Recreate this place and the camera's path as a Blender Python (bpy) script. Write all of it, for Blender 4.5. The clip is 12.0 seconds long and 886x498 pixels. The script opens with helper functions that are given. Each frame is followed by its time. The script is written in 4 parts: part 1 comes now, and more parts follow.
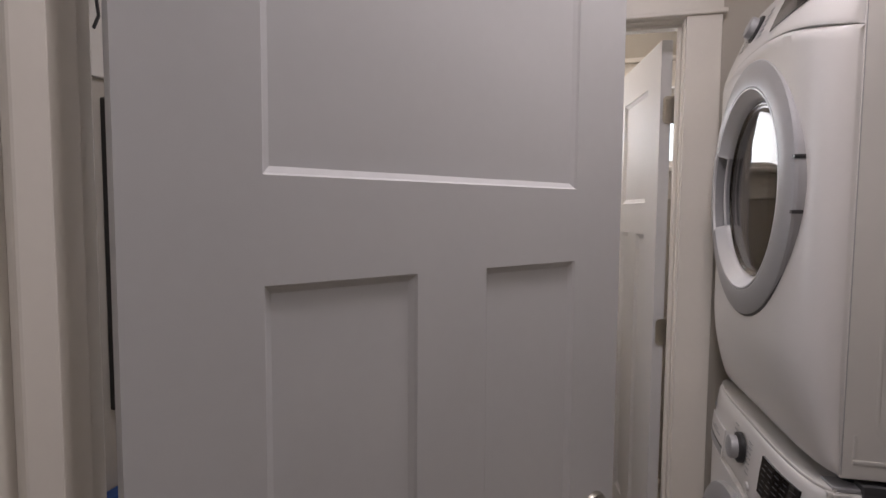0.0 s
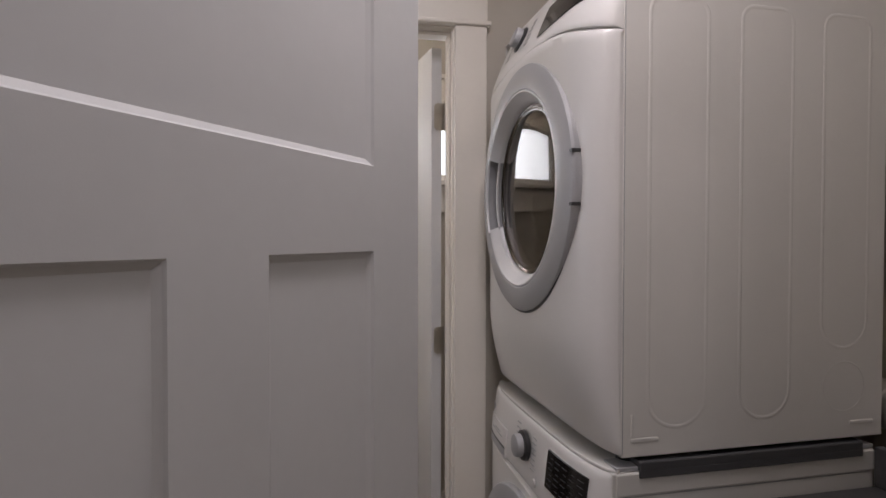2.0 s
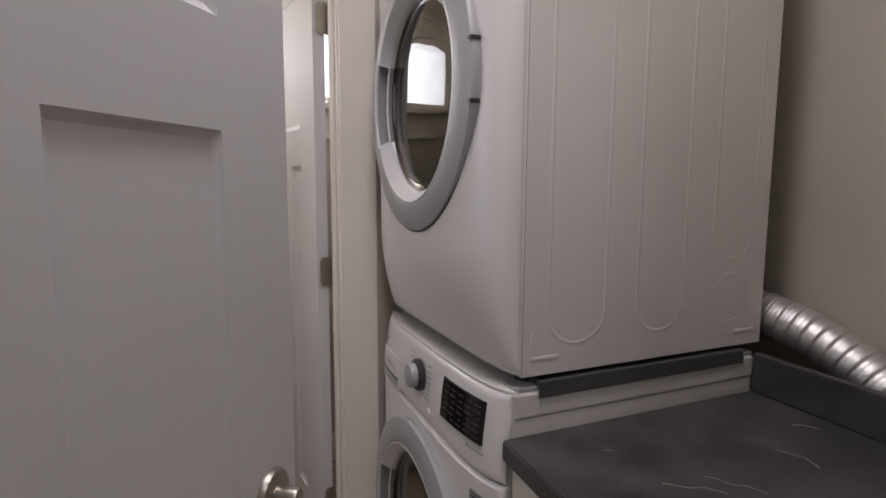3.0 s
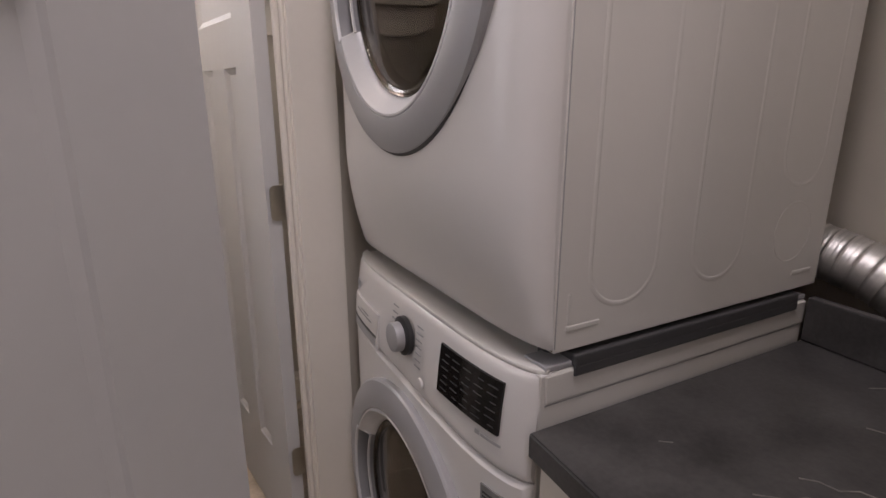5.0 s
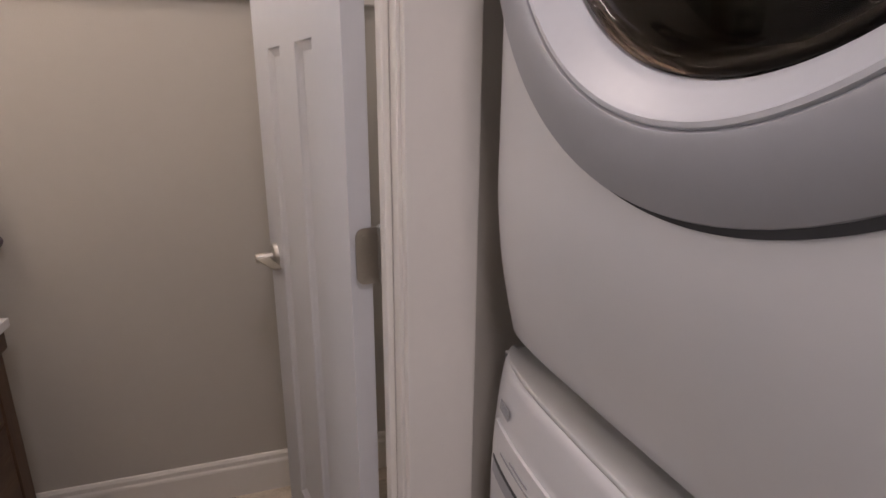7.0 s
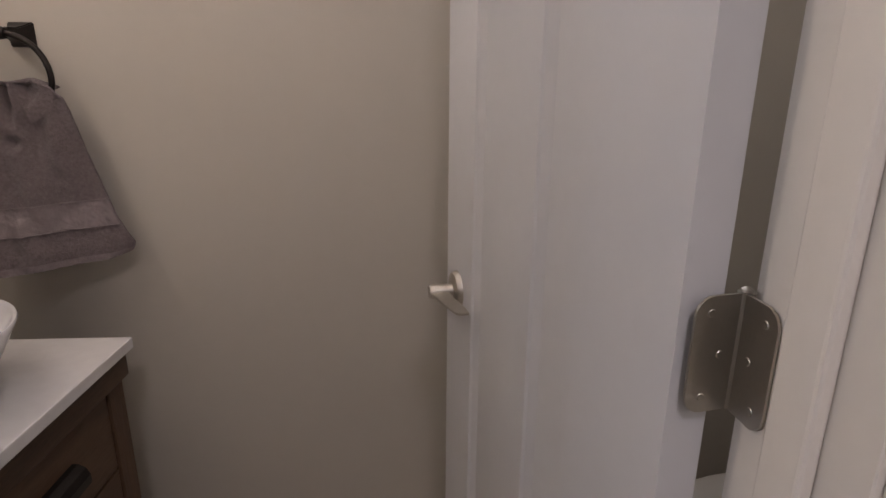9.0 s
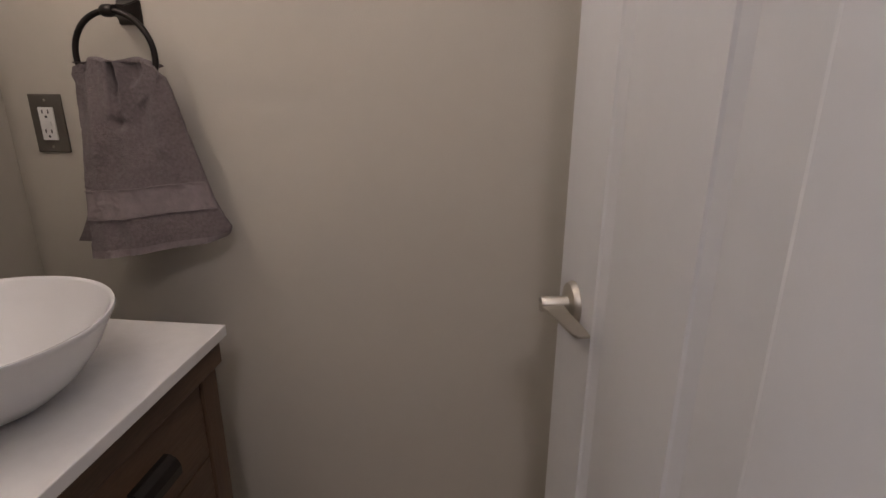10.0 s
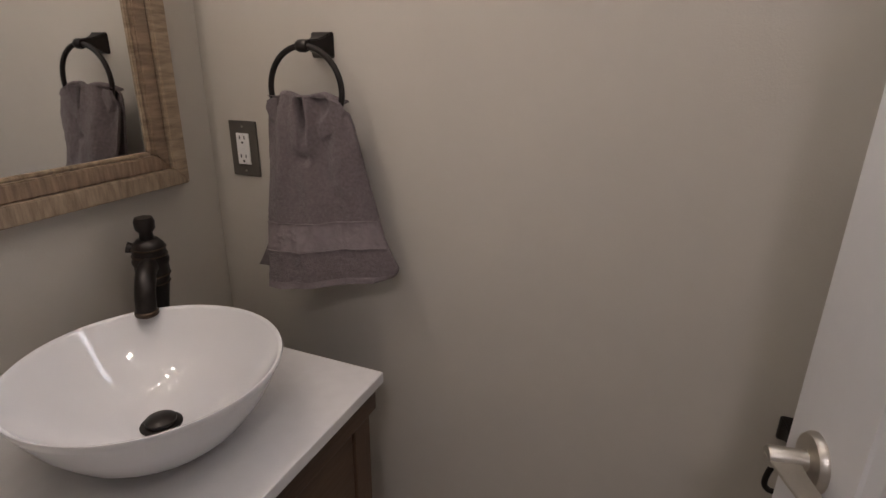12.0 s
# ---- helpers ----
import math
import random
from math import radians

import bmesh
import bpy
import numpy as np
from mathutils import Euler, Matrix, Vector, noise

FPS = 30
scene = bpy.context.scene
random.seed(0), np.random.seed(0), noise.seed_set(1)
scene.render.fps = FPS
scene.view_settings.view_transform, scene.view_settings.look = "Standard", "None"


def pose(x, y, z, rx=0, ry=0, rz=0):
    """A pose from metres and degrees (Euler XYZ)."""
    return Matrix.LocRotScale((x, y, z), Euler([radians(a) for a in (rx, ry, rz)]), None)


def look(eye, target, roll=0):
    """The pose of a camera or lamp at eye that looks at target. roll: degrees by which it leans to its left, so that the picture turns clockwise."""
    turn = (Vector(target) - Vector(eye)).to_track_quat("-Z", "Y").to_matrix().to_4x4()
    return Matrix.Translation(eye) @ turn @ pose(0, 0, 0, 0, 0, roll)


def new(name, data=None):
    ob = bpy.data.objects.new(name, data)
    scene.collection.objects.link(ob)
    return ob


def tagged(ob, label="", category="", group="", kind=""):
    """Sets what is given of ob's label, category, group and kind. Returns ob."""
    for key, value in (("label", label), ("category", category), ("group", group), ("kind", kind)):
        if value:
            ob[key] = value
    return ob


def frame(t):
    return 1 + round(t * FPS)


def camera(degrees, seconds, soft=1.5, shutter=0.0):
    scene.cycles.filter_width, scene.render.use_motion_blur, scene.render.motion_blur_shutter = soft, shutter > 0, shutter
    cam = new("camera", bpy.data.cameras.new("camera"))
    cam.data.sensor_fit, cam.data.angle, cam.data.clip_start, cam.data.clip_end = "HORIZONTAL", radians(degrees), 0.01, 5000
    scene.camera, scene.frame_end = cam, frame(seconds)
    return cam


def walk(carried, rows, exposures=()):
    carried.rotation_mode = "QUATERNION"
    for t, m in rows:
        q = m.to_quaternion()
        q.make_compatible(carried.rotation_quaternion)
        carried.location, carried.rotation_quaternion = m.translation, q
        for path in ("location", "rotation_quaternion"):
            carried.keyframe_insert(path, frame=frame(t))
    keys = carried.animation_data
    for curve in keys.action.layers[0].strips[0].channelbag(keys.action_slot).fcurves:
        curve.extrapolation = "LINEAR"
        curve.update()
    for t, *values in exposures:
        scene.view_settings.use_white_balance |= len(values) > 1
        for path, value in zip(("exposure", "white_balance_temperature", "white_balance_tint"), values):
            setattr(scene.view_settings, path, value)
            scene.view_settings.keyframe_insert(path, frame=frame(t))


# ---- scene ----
cam = camera(77.9, 12.0)

PATH = [
    (0, (0.29, 0.168, 1.456), (-0.239, 2.092, 1.319), 0.4),
    (0.5, (0.252, 0.212, 1.464), (-0.026, 2.191, 1.379), 0.3),
    (1, (0.213, 0.259, 1.452), (0.164, 2.258, 1.407), 0.3),
    (1.5, (0.203, 0.295, 1.438), (0.347, 2.289, 1.402), 0.3),
    (2, (0.229, 0.334, 1.392), (0.559, 2.307, 1.354), 0.1),
    (2.5, (0.246, 0.391, 1.329), (0.755, 2.322, 1.219), 0.1),
    (3, (0.275, 0.463, 1.316), (0.968, 2.325, 1.085), 0.3),
    (3.5, (0.301, 0.536, 1.304), (1.107, 2.333, 0.959), 0.2),
    (3.7, (0.309, 0.564, 1.302), (1.123, 2.346, 0.9), -0.0),
    (5.3, (0.317, 0.843, 1.312), (1.141, 2.581, 0.763), -0.0),
    (5.5, (0.33, 0.913, 1.315), (1.147, 2.652, 0.76), 0.0),
    (6, (0.328, 1.048, 1.332), (1.13, 2.792, 0.773), 0.0),
    (6.5, (0.352, 1.188, 1.316), (1.065, 2.971, 0.756), 0.3),
    (7, (0.381, 1.339, 1.298), (0.972, 3.166, 0.739), 0.4),
    (7.2, (0.364, 1.387, 1.287), (0.948, 3.219, 0.737), -0.2),
    (8.8, (0.331, 1.769, 1.234), (0.496, 3.687, 0.69), 0.3),
    (9, (0.307, 1.8, 1.226), (0.43, 3.721, 0.685), 0.4),
    (9.5, (0.306, 1.881, 1.212), (0.232, 3.799, 0.65), -0.1),
    (10, (0.275, 1.922, 1.231), (0.077, 3.813, 0.609), 0.2),
    (10.5, (0.255, 1.981, 1.238), (-0.087, 3.846, 0.601), 0.4),
    (11, (0.234, 2.021, 1.253), (-0.253, 3.846, 0.595), 0.3),
    (11.5, (0.206, 2.049, 1.284), (-0.413, 3.827, 0.611), 0.7),
    (12, (0.198, 2.065, 1.327), (-0.53, 3.799, 0.646), 0.7),
]
walk(cam, [(t, look(eye, target, roll)) for t, eye, target, roll in PATH], [(0.0, -0.30, 6560, 12), (2.0, -0.32, 6520, 11), (3.5, -0.07, 6480, 12), (5.5, -0.05, 6700, 16), (7.0, 0.03, 6560, 18), (9.0, -0.12, 6560, 16), (10.5, -0.05, 6550, 14), (12.0, -0.06, 6380, 13)])

# ---- world and light ----
world = bpy.data.worlds.new("sky")
scene.world = world
world.use_nodes = True
wn = world.node_tree.nodes
sky = wn.new("ShaderNodeTexSky")
sky.sky_type = 'NISHITA'
sky.sun_disc = False
sky.sun_elevation = radians(38)
sky.sun_rotation = radians(200)
wn["Background"].inputs["Strength"].default_value = 0.12
world.node_tree.links.new(sky.outputs[0], wn["Background"].inputs["Color"])

sun_data = bpy.data.lights.new("sun", 'SUN')
sun_data.energy, sun_data.angle, sun_data.color = 1.0, radians(12), (1.0, 0.95, 0.88)
new("sun", sun_data).matrix_world = look((2, -6, 6), (0, 0, 0))


def area(name, eye, target, sx, sy, watts, color):
    d = bpy.data.lights.new(name, 'AREA')
    d.shape, d.size, d.size_y, d.energy, d.color = 'RECTANGLE', sx, sy, watts, color
    o = new(name, d)
    o.matrix_world = look(eye, target)
    return o


# daylight in the window opening, two added fills, the ceiling lamps of laundry and hall
area("window_light", (0.335, 3.03, 1.86), (0.30, 1.0, 1.5), 1.15, 0.33, 7.5, (0.93, 0.94, 1.0))
# fill from the west, added to brighten the machine fronts
area("side_fill_light", (-0.735, 1.62, 1.55), (1.0, 1.62, 1.1), 0.52, 0.9, 2.6, (0.95, 0.93, 1.0))
# overhead fill, added to even out the bathroom walls
area("bath_fill", (0.30, 2.50, 2.505), (0.30, 2.50, 0), 0.1, 0.1, 2.2, (1.0, 0.86, 0.76))
area("laundry_light", (0.47, 0.97, 2.495), (0.47, 0.97, 0), 0.3, 0.3, 11.0, (1.0, 0.925, 0.955))
area("hall_light", (0.2, -0.45, 2.495), (0.2, -0.45, 0), 0.3, 0.3, 7.2, (1.0, 0.94, 0.98))

# ---- materials ----


def mat(name, color, rough=0.5, metal=0.0, var=0.06, scale=6.0, bump=0.0, bump_scale=200.0, ior=1.45, coat=0.0, stretch=(1, 1, 1), rough_var=0.05, two=None):
    """Principled surface with broad and fine variation and a fine relief, in metres."""
    m = bpy.data.materials.new(name)
    m.use_nodes = True
    n, l = m.node_tree.nodes, m.node_tree.links
    b = n["Principled BSDF"]
    co = n.new("ShaderNodeTexCoord")
    mp = n.new("ShaderNodeMapping")
    mp.inputs["Scale"].default_value = stretch
    l.new(co.outputs["Object"], mp.inputs["Vector"])
    a = n.new("ShaderNodeTexNoise")
    a.inputs["Scale"].default_value, a.inputs["Detail"].default_value = scale, 4
    f = n.new("ShaderNodeTexNoise")
    f.inputs["Scale"].default_value, f.inputs["Detail"].default_value = scale * 14, 3
    l.new(mp.outputs[0], a.inputs["Vector"])
    l.new(mp.outputs[0], f.inputs["Vector"])
    add = n.new("ShaderNodeMath")
    add.operation = 'MULTIPLY_ADD'
    add.inputs[1].default_value = 0.35
    l.new(f.outputs[0], add.inputs[0])
    l.new(a.outputs[0], add.inputs[2])
    ramp = n.new("ShaderNodeValToRGB")
    lo = tuple(c * (1 - var) for c in color)
    hi = tuple(min(1.0, c * (1 + var)) for c in (two or color))
    ramp.color_ramp.elements[0].position, ramp.color_ramp.elements[1].position = 0.42, 0.92
    ramp.color_ramp.elements[0].color, ramp.color_ramp.elements[1].color = (*lo, 1), (*hi, 1)
    l.new(add.outputs[0], ramp.inputs[0])
    l.new(ramp.outputs[0], b.inputs["Base Color"])
    mr = n.new("ShaderNodeMapRange")
    mr.inputs["To Min"].default_value, mr.inputs["To Max"].default_value = max(0.0, rough - rough_var), min(1.0, rough + rough_var)
    l.new(a.outputs[0], mr.inputs["Value"])
    l.new(mr.outputs[0], b.inputs["Roughness"])
    b.inputs["Metallic"].default_value = metal
    b.inputs["IOR"].default_value = ior
    b.inputs["Coat Weight"].default_value = coat
    if bump:
        t = n.new("ShaderNodeTexNoise")
        t.inputs["Scale"].default_value, t.inputs["Detail"].default_value = bump_scale, 4
        l.new(mp.outputs[0], t.inputs["Vector"])
        bp = n.new("ShaderNodeBump")
        bp.inputs["Strength"].default_value, bp.inputs["Distance"].default_value = bump, 0.004
        l.new(t.outputs[0], bp.inputs["Height"])
        l.new(bp.outputs[0], b.inputs["Normal"])
    return m


WALL = mat("greige_wall_paint", (0.50, 0.465, 0.41), 0.72, var=0.03, scale=2, bump=0.10, bump_scale=260)
HALLW = mat("light_wall_paint", (0.50, 0.46, 0.40), 0.72, var=0.03, scale=2, bump=0.10, bump_scale=260)
CEIL = mat("white_ceiling_paint", (0.78, 0.77, 0.74), 0.85, var=0.03, scale=3, bump=0.2, bump_scale=140)
TRIM = mat("cream_trim_paint", (0.76, 0.72, 0.66), 0.38, var=0.03, scale=5, bump=0.04, bump_scale=60)
DOORP = mat("white_door_paint", (0.60, 0.60, 0.61), 0.60, var=0.025, scale=4, bump=0.03, bump_scale=500)
NICKEL = mat("brushed_nickel", (0.47, 0.44, 0.39), 0.38, metal=1.0, var=0.08, scale=20, bump=0.05, bump_scale=300)
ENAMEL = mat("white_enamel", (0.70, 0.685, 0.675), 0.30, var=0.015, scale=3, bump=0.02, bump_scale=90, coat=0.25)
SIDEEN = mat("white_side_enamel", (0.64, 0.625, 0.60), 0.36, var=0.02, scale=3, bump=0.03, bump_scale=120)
SILVER = mat("silver_plastic", (0.40, 0.40, 0.415), 0.45, metal=0.2, var=0.03, scale=8, bump=0.02, bump_scale=300)
SILVERL = mat("light_silver_plastic", (0.62, 0.62, 0.635), 0.40, metal=0.15, var=0.03, scale=8, bump=0.02, bump_scale=300)
DARKP = mat("dark_grey_plastic", (0.035, 0.035, 0.037), 0.38, var=0.1, scale=12)
GLOSSB = mat("black_display_glass", (0.012, 0.011, 0.011), 0.09, var=0.1, scale=5)
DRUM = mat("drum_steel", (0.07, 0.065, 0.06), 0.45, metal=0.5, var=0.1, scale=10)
POCKET = mat("grey_plastic_pocket", (0.30, 0.30, 0.31), 0.45, var=0.1, scale=12)
GREYK = mat("charcoal_bracket", (0.065, 0.065, 0.068), 0.5, var=0.08, scale=15)
PRINT = mat("grey_print", (0.36, 0.36, 0.37), 0.6, var=0.02)
PRINTD = mat("pale_print_on_black", (0.05, 0.05, 0.052), 0.5, var=0.02)
LABELG = mat("grey_sticker", (0.22, 0.22, 0.22), 0.5, var=0.15, scale=60)
COUNTER = mat("charcoal_laminate", (0.044, 0.042, 0.043), 0.46, var=0.35, scale=9, bump=0.05, bump_scale=180, two=(0.062, 0.06, 0.06), rough_var=0.1)
ALU = mat("aluminium_foil", (0.74, 0.73, 0.72), 0.48, metal=1.0, var=0.08, scale=30, bump=0.12, bump_scale=90)
BLACKB = mat("oil_rubbed_bronze", (0.022, 0.018, 0.016), 0.36, metal=0.55, var=0.3, scale=30, bump=0.04, bump_scale=200)
BRONZEH = mat("worn_bronze_highlight", (0.075, 0.052, 0.036), 0.33, metal=0.7, var=0.3, scale=40)
CERAM = mat("white_ceramic", (0.73, 0.725, 0.74), 0.08, var=0.01, scale=3, coat=0.5, rough_var=0.02)
QUARTZ = mat("white_quartz", (0.68, 0.665, 0.665), 0.24, var=0.03, scale=40)
PLATE = mat("pewter_plate", (0.16, 0.145, 0.125), 0.42, metal=0.5, var=0.08, scale=30)
WHITEP = mat("white_plastic", (0.80, 0.79, 0.77), 0.3, var=0.01)
MIRRORM = mat("mirror_silver", (0.86, 0.87, 0.86), 0.02, metal=1.0, var=0.0, rough_var=0.004)
PAPER = mat("white_paper", (0.70, 0.68, 0.64), 0.8, var=0.02)
BLUE = mat("blue_plastic", (0.03, 0.09, 0.30), 0.4, var=0.05)
GROUT = mat("grey_beige_grout", (0.30, 0.27, 0.23), 0.9, var=0.1, scale=40, bump=0.3, bump_scale=300)


def wood(name, c1, c2, stretch, scale=22.0, rough=0.55, bump=0.25):
    m = mat(name, c1, rough, var=0.14, scale=scale, two=c2, bump=bump, bump_scale=90, stretch=stretch)
    return m


WALNUT = wood("brown_stained_wood", (0.044, 0.024, 0.014), (0.108, 0.062, 0.035), (1, 0.14, 1), 18, 0.5)
WALNUTV = wood("brown_stained_wood_upright", (0.044, 0.024, 0.014), (0.108, 0.062, 0.035), (1, 1, 0.14), 18, 0.5)
DRIFT = wood("weathered_wood_along_y", (0.21, 0.15, 0.10), (0.36, 0.275, 0.19), (1, 3.0, 0.45), 42, 0.75, 0.14)
DRIFTV = wood("weathered_wood_along_z", (0.21, 0.15, 0.10), (0.36, 0.275, 0.19), (1, 0.45, 3.0), 42, 0.75, 0.14)
DRIFTI = wood("darker_weathered_wood_along_y", (0.16, 0.105, 0.068), (0.28, 0.20, 0.135), (1, 3.0, 0.45), 42, 0.75, 0.14)
DRIFTIV = wood("darker_weathered_wood_along_z", (0.16, 0.105, 0.068), (0.28, 0.20, 0.135), (1, 0.45, 3.0), 42, 0.75, 0.14)


def tile_material():
    m = mat("beige_travertine_tile", (0.40, 0.33, 0.25), 0.42, var=0.2, scale=7, two=(0.58, 0.51, 0.42), bump=0.12, bump_scale=60)
    n, l = m.node_tree.nodes, m.node_tree.links
    oi = n.new("ShaderNodeObjectInfo")
    hsv = n.new("ShaderNodeHueSaturation")
    mr = n.new("ShaderNodeMapRange")
    mr.inputs["To Min"].default_value, mr.inputs["To Max"].default_value = 0.88, 1.12
    l.new(oi.outputs["Random"], mr.inputs["Value"])
    l.new(mr.outputs[0], hsv.inputs["Value"])
    src = n["Color Ramp"].outputs[0]
    l.new(src, hsv.inputs["Color"])
    l.new(hsv.outputs[0], n["Principled BSDF"].inputs["Base Color"])
    return m


TILE = tile_material()


def towel_material():
    m = mat("grey_mauve_terry", (0.142, 0.114, 0.115), 0.95, var=0.12, scale=170, two=(0.176, 0.143, 0.145), bump=1.0, bump_scale=420)
    n = m.node_tree.nodes
    n["Principled BSDF"].inputs["Sheen Weight"].default_value = 0.12
    return m


TERRY = towel_material()
TOWELB = mat("grey_mauve_woven_band", (0.215, 0.178, 0.182), 0.7, var=0.12, scale=60, bump=0.4, bump_scale=500)


def glow(name, color, strength):
    m = bpy.data.materials.new(name)
    m.use_nodes = True
    n = m.node_tree.nodes
    n.remove(n["Principled BSDF"])
    e = n.new("ShaderNodeEmission")
    e.inputs[0].default_value, e.inputs[1].default_value = (*color, 1), strength
    m.node_tree.links.new(e.outputs[0], n["Material Output"].inputs[0])
    return m


BULB = glow("lit_bulb", (1.0, 0.87, 0.77), 88.0)
OUTSIDE = glow("bright_overcast_distance", (0.90, 0.95, 1.0), 2.2)

PANE = bpy.data.materials.new("window_glass")
PANE.use_nodes = True
pb = PANE.node_tree.nodes["Principled BSDF"]
pb.inputs["Base Color"].default_value = (0.95, 0.97, 0.97, 1)
pb.inputs["Transmission Weight"].default_value = 1.0
pb.inputs["Roughness"].default_value = 0.02
pb.inputs["IOR"].default_value = 1.45

TINT = bpy.data.materials.new("brown_tinted_glass")
TINT.use_nodes = True
tb = TINT.node_tree.nodes["Principled BSDF"]
tb.inputs["Base Color"].default_value = (0.22, 0.17, 0.135, 1)
tb.inputs["Transmission Weight"].default_value = 1.0
tb.inputs["Roughness"].default_value = 0.02
tb.inputs["IOR"].default_value = 1.32

# ---- mesh helpers ----


def link(name, bm, material, smooth=None):
    bmesh.ops.recalc_face_normals(bm, faces=bm.faces)
    if bm.calc_volume(signed=True) < 0:
        bmesh.ops.reverse_faces(bm, faces=bm.faces)
    me = bpy.data.meshes.new(name)
    bm.to_mesh(me)
    bm.free()
    me.materials.append(material)
    if smooth:
        for p in me.polygons:
            p.use_smooth = True
        me.set_sharp_from_angle(angle=radians(smooth))
    return new(name, me)


def part(name, bm, material, parent, label="", smooth=None):
    o = link(name, bm, material, smooth)
    o.parent = parent
    if label:
        o["label"] = label
    return o


def thing(name, label, category, group="", m=None, kind=""):
    e = new(name)
    e.empty_display_size = 0.05
    if m is not None:
        e.matrix_world = m
    return tagged(e, label, category, group, kind)


def box(bm, x0, x1, y0, y1, z0, z1, bev=0.0, seg=2):
    """A box from corner to corner, its edges rounded by bev."""
    v = [bm.verts.new(p) for p in ((x0, y0, z0), (x1, y0, z0), (x1, y1, z0), (x0, y1, z0), (x0, y0, z1), (x1, y0, z1), (x1, y1, z1), (x0, y1, z1))]
    fs = [bm.faces.new([v[i] for i in f]) for f in ((0, 3, 2, 1), (4, 5, 6, 7), (0, 1, 5, 4), (1, 2, 6, 5), (2, 3, 7, 6), (3, 0, 4, 7))]
    if bev:
        es = list({e for f in fs for e in f.edges})
        bmesh.ops.bevel(bm, geom=es, offset=bev, segments=seg, affect='EDGES', profile=0.5)
    return bm


def bx(*a, **k):
    return box(bmesh.new(), *a, **k)


def lathe(profile, steps=48, m=None, closed=False, arc=(0.0, 360.0), sx=1.0, sy=1.0):
    """Turns (radius, height) points about z."""
    bm = bmesh.new()
    full = abs(arc[1] - arc[0]) >= 360
    count = steps if full else steps + 1
    rings = []
    for i in range(count):
        a = radians(arc[0] + (arc[1] - arc[0]) * i / steps)
        rings.append([bm.verts.new((r * math.cos(a) * sx, r * math.sin(a) * sy, h)) for r, h in profile])
    n = len(profile)
    for i in range(steps):
        p, q = rings[i], rings[(i + 1) % count]
        for j in range(n if closed else n - 1):
            k = (j + 1) % n
            vs = []
            for v in (p[j], q[j], q[k], p[k]):
                if v not in vs:
                    vs.append(v)
            bm.faces.new(vs)
    if not full and closed:
        bm.faces.new(rings[0])
        bm.faces.new(rings[-1][::-1])
    bmesh.ops.remove_doubles(bm, verts=bm.verts, dist=1e-5)
    if m is not None:
        bm.transform(m)
    return bm


def tube(points, r, steps=12, closed=False, caps=True):
    """A round bar along points; r is one radius or one for each point."""
    bm = bmesh.new()
    pts = [Vector(p) for p in points]
    rr = r if isinstance(r, (list, tuple)) else [r] * len(pts)
    rings, up = [], None
    for i, p in enumerate(pts):
        a = pts[i - 1] if (i > 0 or closed) else p
        b = pts[(i + 1) % len(pts)] if (i < len(pts) - 1 or closed) else p
        d = (b - a).normalized()
        if up is None:
            up = d.orthogonal().normalized()
        up = (up - d * up.dot(d)).normalized()
        side = d.cross(up)
        rings.append([bm.verts.new(p + rr[i] * (math.cos(t) * up + math.sin(t) * side)) for t in (2 * math.pi * k / steps for k in range(steps))])
    n = len(rings)
    for i in range(n if closed else n - 1):
        p, q = rings[i], rings[(i + 1) % n]
        for k in range(steps):
            bm.faces.new((p[k], p[(k + 1) % steps], q[(k + 1) % steps], q[k]))
    if caps and not closed:
        bm.faces.new(rings[0][::-1])
        bm.faces.new(rings[-1])
    return bm


def merge(*bms):
    out = bmesh.new()
    for b in bms:
        me = bpy.data.meshes.new("joined")
        b.to_mesh(me)
        b.free()
        out.from_mesh(me)
        bpy.data.meshes.remove(me)
    return out


def sheet(us, vs, fn, back=None):
    """A grid surface fn(u, v); with back, closed to a solid by the second surface."""
    bm = bmesh.new()
    g = [[bm.verts.new(fn(u, v)) for v in vs] for u in us]
    nu, nv = len(us), len(vs)
    for i in range(nu - 1):
        for j in range(nv - 1):
            bm.faces.new((g[i][j], g[i + 1][j], g[i + 1][j + 1], g[i][j + 1]))
    if back:
        h = [[bm.verts.new(back(u, v)) for v in vs] for u in us]
        for i in range(nu - 1):
            for j in range(nv - 1):
                bm.faces.new((h[i][j], h[i][j + 1], h[i + 1][j + 1], h[i + 1][j]))
        rim = [(i, 0) for i in range(nu)] + [(nu - 1, j) for j in range(1, nv)] + [(i, nv - 1) for i in range(nu - 2, -1, -1)] + [(0, j) for j in range(nv - 2, 0, -1)]
        for (a, b), (c, d) in zip(rim, rim[1:] + rim[:1]):
            bm.faces.new((g[a][b], h[a][b], h[c][d], g[c][d]))
    return bm


def span(a, b, n):
    return [a + (b - a) * i / n for i in range(n + 1)]


def prism(profile, axis, a, b):
    """A profile of two-number points drawn out along an axis from a to b."""
    bm = bmesh.new()

    def at(p, t):
        return {'x': (t, p[0], p[1]), 'y': (p[0], t, p[1]), 'z': (p[0], p[1], t)}[axis]

    r0, r1 = [bm.verts.new(at(p, a)) for p in profile], [bm.verts.new(at(p, b)) for p in profile]
    n = len(profile)
    for i in range(n):
        bm.faces.new((r0[i], r0[(i + 1) % n], r1[(i + 1) % n], r1[i]))
    bm.faces.new(r0)
    bm.faces.new(r1[::-1])
    return bm


